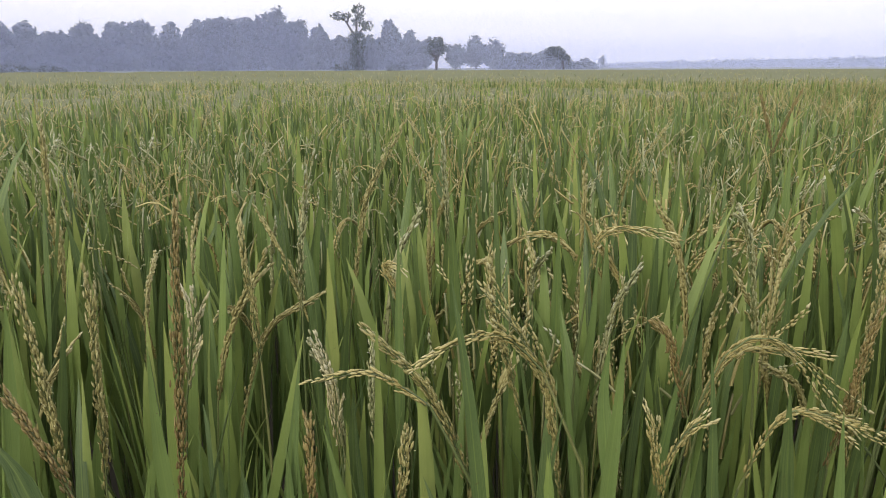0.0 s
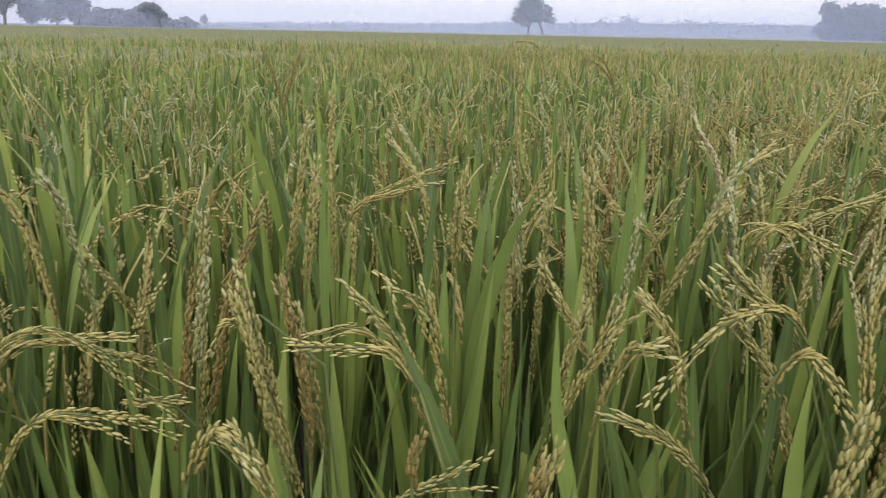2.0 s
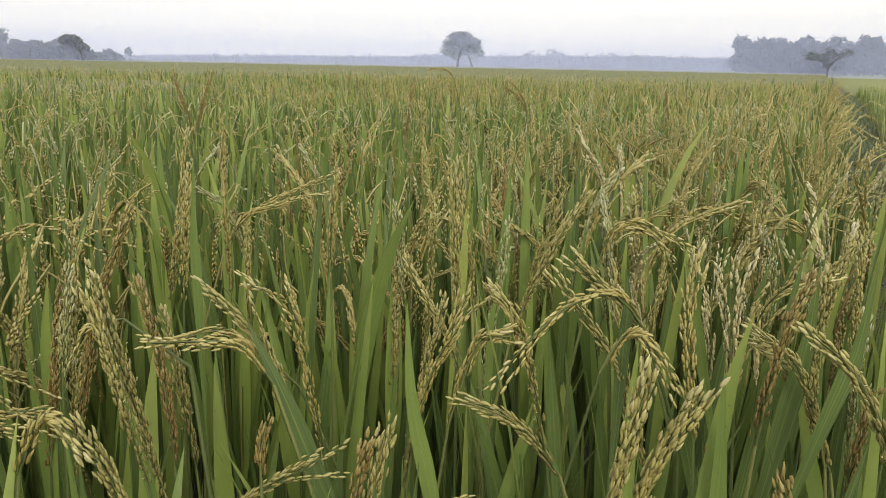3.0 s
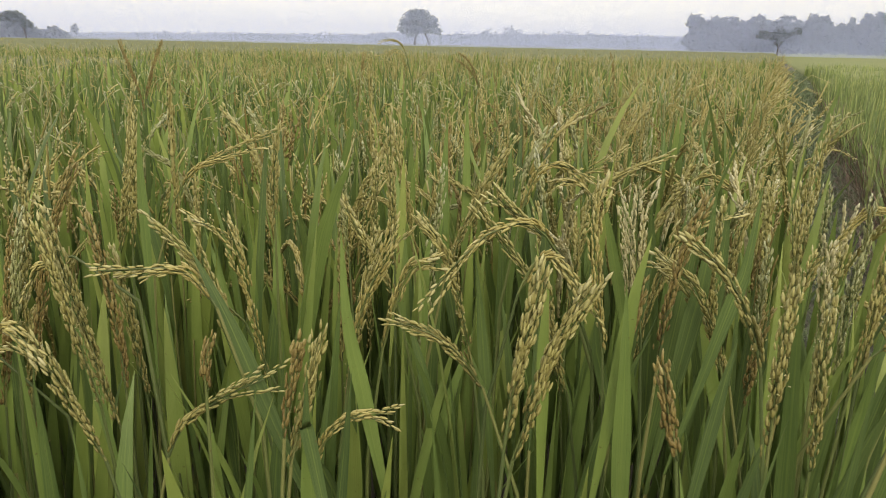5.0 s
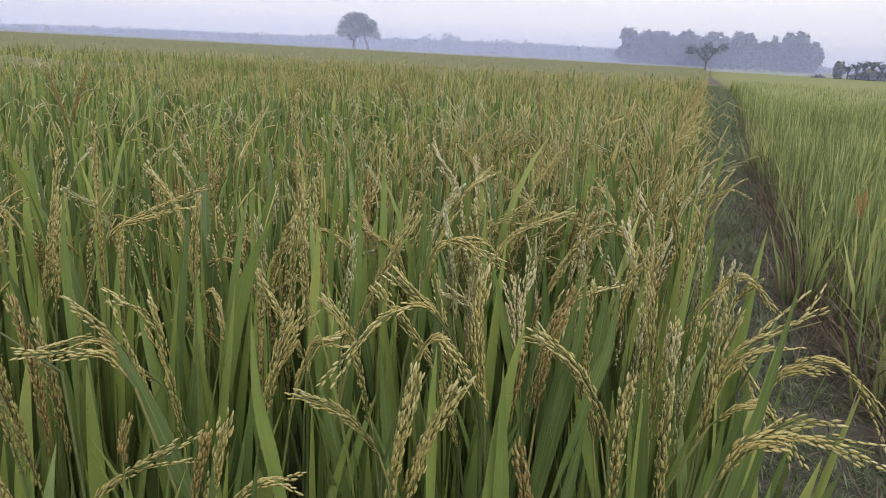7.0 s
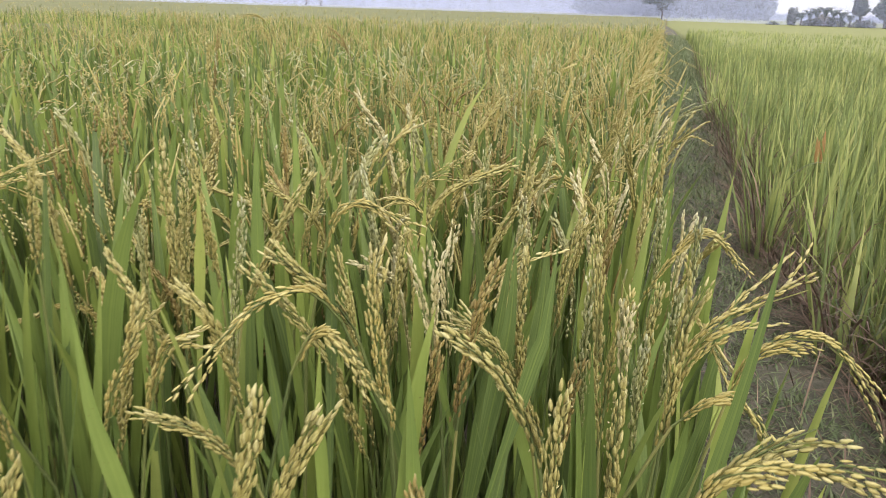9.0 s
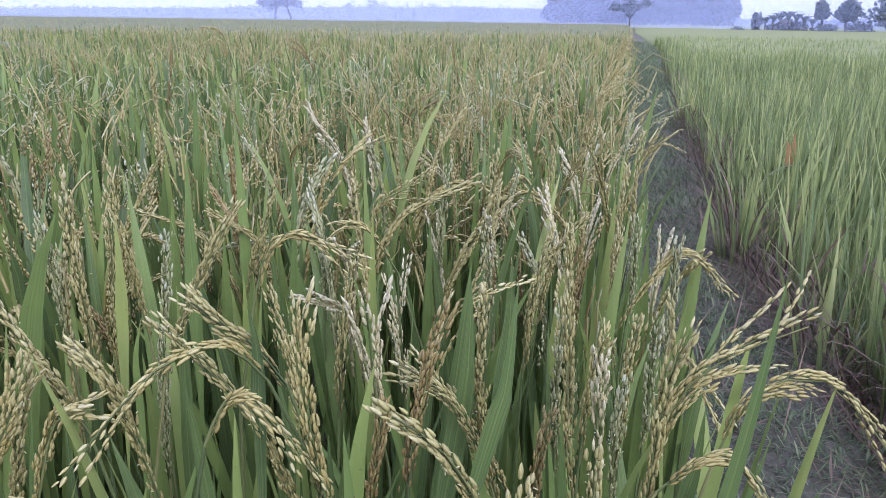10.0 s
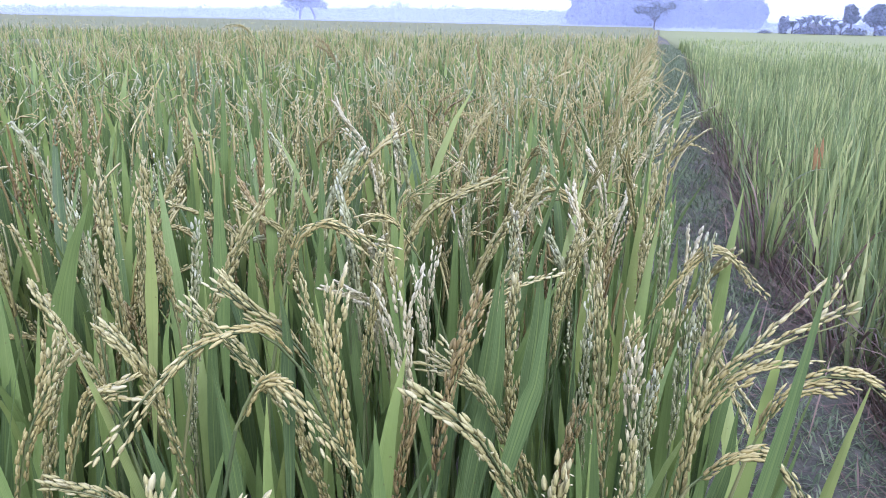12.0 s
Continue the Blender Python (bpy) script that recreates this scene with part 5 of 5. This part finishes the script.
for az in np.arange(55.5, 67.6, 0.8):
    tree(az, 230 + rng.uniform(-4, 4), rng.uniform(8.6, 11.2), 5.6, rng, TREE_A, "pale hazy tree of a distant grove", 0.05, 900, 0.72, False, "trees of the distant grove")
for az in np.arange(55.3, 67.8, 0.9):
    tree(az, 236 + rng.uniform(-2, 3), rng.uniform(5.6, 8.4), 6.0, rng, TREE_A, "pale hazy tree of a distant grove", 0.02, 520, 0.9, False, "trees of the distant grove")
shaped_tree(60.9, 102, rng, "thin spreading tree before the distant grove", [[(0.07, 0, -0.07), (0, 0, 0.88), (0.03, 0, 1.77)]], 0.14,
            [[(0.03, 0, 1.56), (-0.82, 0.07, 2.45), (-1.9, 0, 3.06)], [(0.03, 0, 1.56), (0.68, 0, 2.58), (1.9, 0.07, 3.47)], [(0.03, 0, 1.63), (-0.07, 0, 2.72), (0.07, 0, 3.88)], [(0, 0, 1.63), (-0.48, 0, 2.72), (-0.68, 0, 3.54)]],
            [(-1.9, 0, 2.99, 0.82, 0.48), (-0.88, 0, 2.86, 0.82, 0.48), (0, 0, 3.26, 0.61, 0.75), (0.88, 0, 2.99, 0.61, 0.41), (1.9, 0, 3.47, 0.68, 0.41), (-0.07, 0, 2.18, 0.61, 0.41)], 560, 0.2)
for az, d, h, w, bare in ((73.3, 101, 3.7, 1.7, 0.45), (74.8, 101, 3.9, 3.3, 0.35), (77.2, 100, 4.2, 4.8, 0.15), (80.0, 101, 4.6, 4.6, 0.1)):
    tree(az, d, h, w, rng, TREE_B, "dark tree beside a far farmyard", bare, 700, 0.3, False, "farmyard trees")
for az, h, w in ((69.35, 2.6, 1.3), (70.6, 1.3, 2.4), (72.0, 1.5, 2.4), (73.6, 1.3, 2.6), (75.6, 1.5, 3.0), (68.2, 0.8, 1.4)):
    x, y = polar(az, 101)
    ob = thing("bush", "hazy shrub beside a far farmyard", "bush", "farmyard shrubs")
    ob.location = (x, y, 0)
    part("stem", mesh_of("stem", [(*tube([(0, 0, -0.1), (0.05, 0, h * 0.4), (0, 0.1, h * 0.7)], 0.06, 0.02, 5), 0)], [BARK]), ob)
    part("crown", mesh_of("crown", [(*crown_chunk([(0, 0, h * 0.55, w * 0.5, h * 0.45)], 260, 0.22, rng), 0)], [TREE_A]), ob)


def haystack(az, dist, h, r):
    x, y = polar(az, dist)
    a = np.linspace(0, 2 * math.pi, 25)[:-1]
    prof = [(0.9, 0), (1.0, 0.25), (0.92, 0.45), (0.62, 0.68), (0.30, 0.86), (0.04, 1.0)]
    V = np.array([(r * k * math.cos(t) * (1 + 0.04 * math.sin(5 * t)), r * k * math.sin(t), h * z) for k, z in prof for t in a])
    c = 24
    F = [(i * c + j, i * c + (j + 1) % c, (i + 1) * c + (j + 1) % c, (i + 1) * c + j) for i in range(len(prof) - 1) for j in range(c)]
    ob = tagged(new("haystack", mesh_of("haystack", [(V, F, V[:, :2], 0)], [STRAW])), "grey conical straw stack at a far farmyard", "haystack")
    ob.location = (x, y, 0)


haystack(71.2, 103, 2.0, 1.7)


def banana(az, dist, h):
    x, y = polar(az, dist)
    ob = thing("banana_plant", "banana plant with arching leaves at a far farmyard", "banana plant", "banana plants")
    ob.location = (x, y, 0)
    part("stem", mesh_of("stem", [(*tube([(0, 0, -0.1), (0.03, 0, h * 0.6)], 0.12, 0.07, 6), 0)], [BARK]), ob)
    k = 7
    for i in range(k):
        b = blades(np.array([[0, 0, h * 0.55]]), np.array([6.28 * i / k]), np.array([h * 0.86]), np.array([0.40]), np.array([0.45]), np.array([2.1]), 6, 3)
        part("leaf", mesh_of("leaf", [(*b, 0)], [TREE_B]), ob)


for az, h in ((69.9, 2.4), (70.4, 2.7), (70.8, 3.0), (71.3, 3.2), (71.8, 2.9), (72.3, 2.6), (72.8, 2.2)):
    banana(az, 100, h * 0.86)

# far line of woods in the haze
lobes = []
for az in np.arange(9.5, 96, 0.28):
    e = 0.62 + 0.45 * min(max((az - 26) / 18, 0.0), 1.0) + 0.14 * noise.noise(Vector((az * 0.35, 0, 0))) + 0.16 * noise.noise(Vector((az * 1.7, 3, 0)))
    e *= min(1.0, 0.35 + (az - 9) * 0.05) * float(np.interp(az, [65, 68], [1.0, 0.4]))
    if 40.5 < az < 43.5 and rng.random() < 0.4:
        e += 0.35
    x, y = polar(az, 600 + rng.uniform(-10, 10))
    h = max(1.6, 600 * math.tan(radians(e)) + 1.2)
    lobes.append((x, y, h * 0.45, 3.4, h * 0.47))
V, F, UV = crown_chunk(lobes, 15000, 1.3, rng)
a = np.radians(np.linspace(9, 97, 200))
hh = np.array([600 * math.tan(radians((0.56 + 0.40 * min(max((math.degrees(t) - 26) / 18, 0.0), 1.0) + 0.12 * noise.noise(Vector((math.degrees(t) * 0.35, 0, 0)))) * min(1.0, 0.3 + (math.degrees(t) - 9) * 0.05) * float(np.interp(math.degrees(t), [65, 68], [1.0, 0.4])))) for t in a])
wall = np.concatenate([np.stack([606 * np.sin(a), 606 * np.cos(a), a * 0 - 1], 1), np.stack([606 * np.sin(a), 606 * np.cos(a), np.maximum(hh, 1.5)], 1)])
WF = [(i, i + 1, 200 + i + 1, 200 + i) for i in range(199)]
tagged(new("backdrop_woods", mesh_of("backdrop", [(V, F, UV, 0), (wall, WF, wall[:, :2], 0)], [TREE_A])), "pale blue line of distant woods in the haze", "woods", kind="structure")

# ---- odd leaves in the young paddy ----
def odd_leaf(x, y, z, turn, length, width, lean, curl, mat, label):
    ob = thing("grass_leaf", label, "leaf", "odd leaves")
    ob.location = (x, y, 0)
    foot = tube([(0, 0, 0.0), (0, 0, z * 0.5), (0, 0, z)], 0.003, 0.002, 5)
    part("culm", mesh_of("culm", [(*foot, 0)], [CULM]), ob)
    one = lambda v: np.array([v])
    part("leaf", mesh_of("leaf", [(*blades(np.array([[0, 0, z]]), one(turn), one(length), one(width), one(lean), one(curl), 9, 3), 0)], [mat]), ob)


for dx, dy, l, ln in ((0, 0, 0.18, 0.05), (0.02, 0.03, 0.14, 0.15), (-0.02, 0.02, 0.13, 0.10)):
    odd_leaf(4.72 + dx, 1.255 + dy, 0.43, 0.5 + dx * 20, l, 0.022, ln, 0.1, LEAF_RUST, "rust-orange withered rice leaf in the young paddy")
odd_leaf(3.80, 1.12, 0.42, -0.9, 0.34, 0.012, 0.5, 1.9, LEAF_YOUNG, "pale arched rice leaf bending over the young paddy")

# ---- small growth on the bund ----
rng = np.random.default_rng(77)


def scatter(c, lo, hi, far, power):
    sN, sS = rng.uniform(lo, hi, c), 0.2 + far * rng.random(c) ** power
    return sN, sS


def lay(sN, sS):
    high = np.interp(sN, [n for n, z in prof], [z for n, z in prof])
    return np.array([(*plan(n, s), z + unevenness(*plan(n, s), 0.030)) for n, s, z in zip(sN, sS, high)])


# short curled grass, thicker in patches
sN, sS = scatter(54000, 0.28, 1.0, 24.0, 2.3)
sN, sS = np.concatenate([sN, rng.uniform(0.28, 0.95, 9000), rng.uniform(0.28, 1.30, 7000)]), np.concatenate([sS, rng.uniform(-4.5, 0.2, 9000), rng.uniform(8.0, 40.0, 7000)])
patch = np.array([noise.noise(Vector((n * 5, s * 4, 2))) for n, s in zip(sN, sS)])
keep = patch + rng.normal(0, 0.16, len(sN)) > -0.34
sN, sS = sN[keep], sS[keep]
c = len(sN)
far = 1 + 0.12 * np.clip(sS - 2.0, 0, 22)
g1 = blades(lay(sN, sS), rng.uniform(0, 6.28, c), rng.uniform(0.018, 0.060, c) * far, rng.uniform(0.0026, 0.0064, c) * far, rng.uniform(0.4, 1.35, c), rng.uniform(0, 0.9, c), 2, 2)
tagged(new("bund_grass", mesh_of("bund_grass", [(*g1, 0)], [GRASS])), "short grey-green grass in patches on the trodden bund", "grass", kind="stuff")
# green tufts along the shoulder
c = 1500
sS = 0.2 + 9.0 * rng.random(c) ** 1.4
sN = np.array([young_rim(v) for v in sS]) - 0.03 + rng.normal(0, 0.04, c)
keep = np.array([noise.noise(Vector((s * 5, 0, 9))) for s in sS]) > 0.0
sN, sS = sN[keep], sS[keep]
c = len(sN)
g3 = blades(lay(sN, sS), rng.uniform(0, 6.28, c), rng.uniform(0.08, 0.28, c), rng.uniform(0.003, 0.0085, c), rng.uniform(0.1, 0.8, c), rng.uniform(0, 1.3, c), 4, 2)
tagged(new("shoulder_grass", mesh_of("shoulder_grass", [(*g3, 0)], [GRASS])), "uneven green tufts at the edge of the bund", "grass", kind="stuff")
# tangled straw: dense along the shoulder, thin over the rest
c = 12500
sS = 0.2 + 9.0 * rng.random(c) ** 1.5
sN = np.where(rng.random(c) < 0.91, np.array([young_rim(v) for v in sS]) - 0.05 + rng.normal(0, 0.05, c), rng.uniform(0.34, 0.92, c))
g2 = blades(lay(sN, sS) + np.array([0, 0, 0.004]), rng.uniform(0, 6.28, c), rng.uniform(0.05, 0.26, c), rng.uniform(0.0018, 0.0048, c), np.where(rng.random(c) < 0.7, rng.uniform(1.2, 1.56, c), rng.uniform(0.6, 1.3, c)), rng.uniform(-0.1, 0.3, c), 3, 2)
tagged(new("dry_straw", mesh_of("dry_straw", [(*g2, 0)], [LEAF_DRY])), "tangled dry reddish brown straw along the bund", "straw", kind="stuff")


# ---- haze: fine pale slats stand in for it between the field and the far trees ----
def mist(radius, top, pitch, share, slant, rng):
    """A ring of fine tapering slats, pitch apart, that imitate haze by covering the given share of what stands behind.
    """
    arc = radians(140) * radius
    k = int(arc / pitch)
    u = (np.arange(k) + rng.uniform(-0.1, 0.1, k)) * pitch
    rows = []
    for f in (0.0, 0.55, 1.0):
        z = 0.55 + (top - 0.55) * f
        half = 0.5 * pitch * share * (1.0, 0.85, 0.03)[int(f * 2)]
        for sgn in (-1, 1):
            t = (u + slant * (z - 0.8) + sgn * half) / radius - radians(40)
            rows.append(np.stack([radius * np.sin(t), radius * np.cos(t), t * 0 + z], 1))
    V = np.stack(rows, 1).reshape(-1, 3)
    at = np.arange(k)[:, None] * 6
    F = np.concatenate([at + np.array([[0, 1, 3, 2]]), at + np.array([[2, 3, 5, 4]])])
    tagged(new("mist", mesh_of("mist", [(V, F, V[:, :2], 0)], [HAZE_SLAT])), "fine pale slats that stand in for haze before far trees", "mist", kind="stuff")


rng = np.random.default_rng(90)
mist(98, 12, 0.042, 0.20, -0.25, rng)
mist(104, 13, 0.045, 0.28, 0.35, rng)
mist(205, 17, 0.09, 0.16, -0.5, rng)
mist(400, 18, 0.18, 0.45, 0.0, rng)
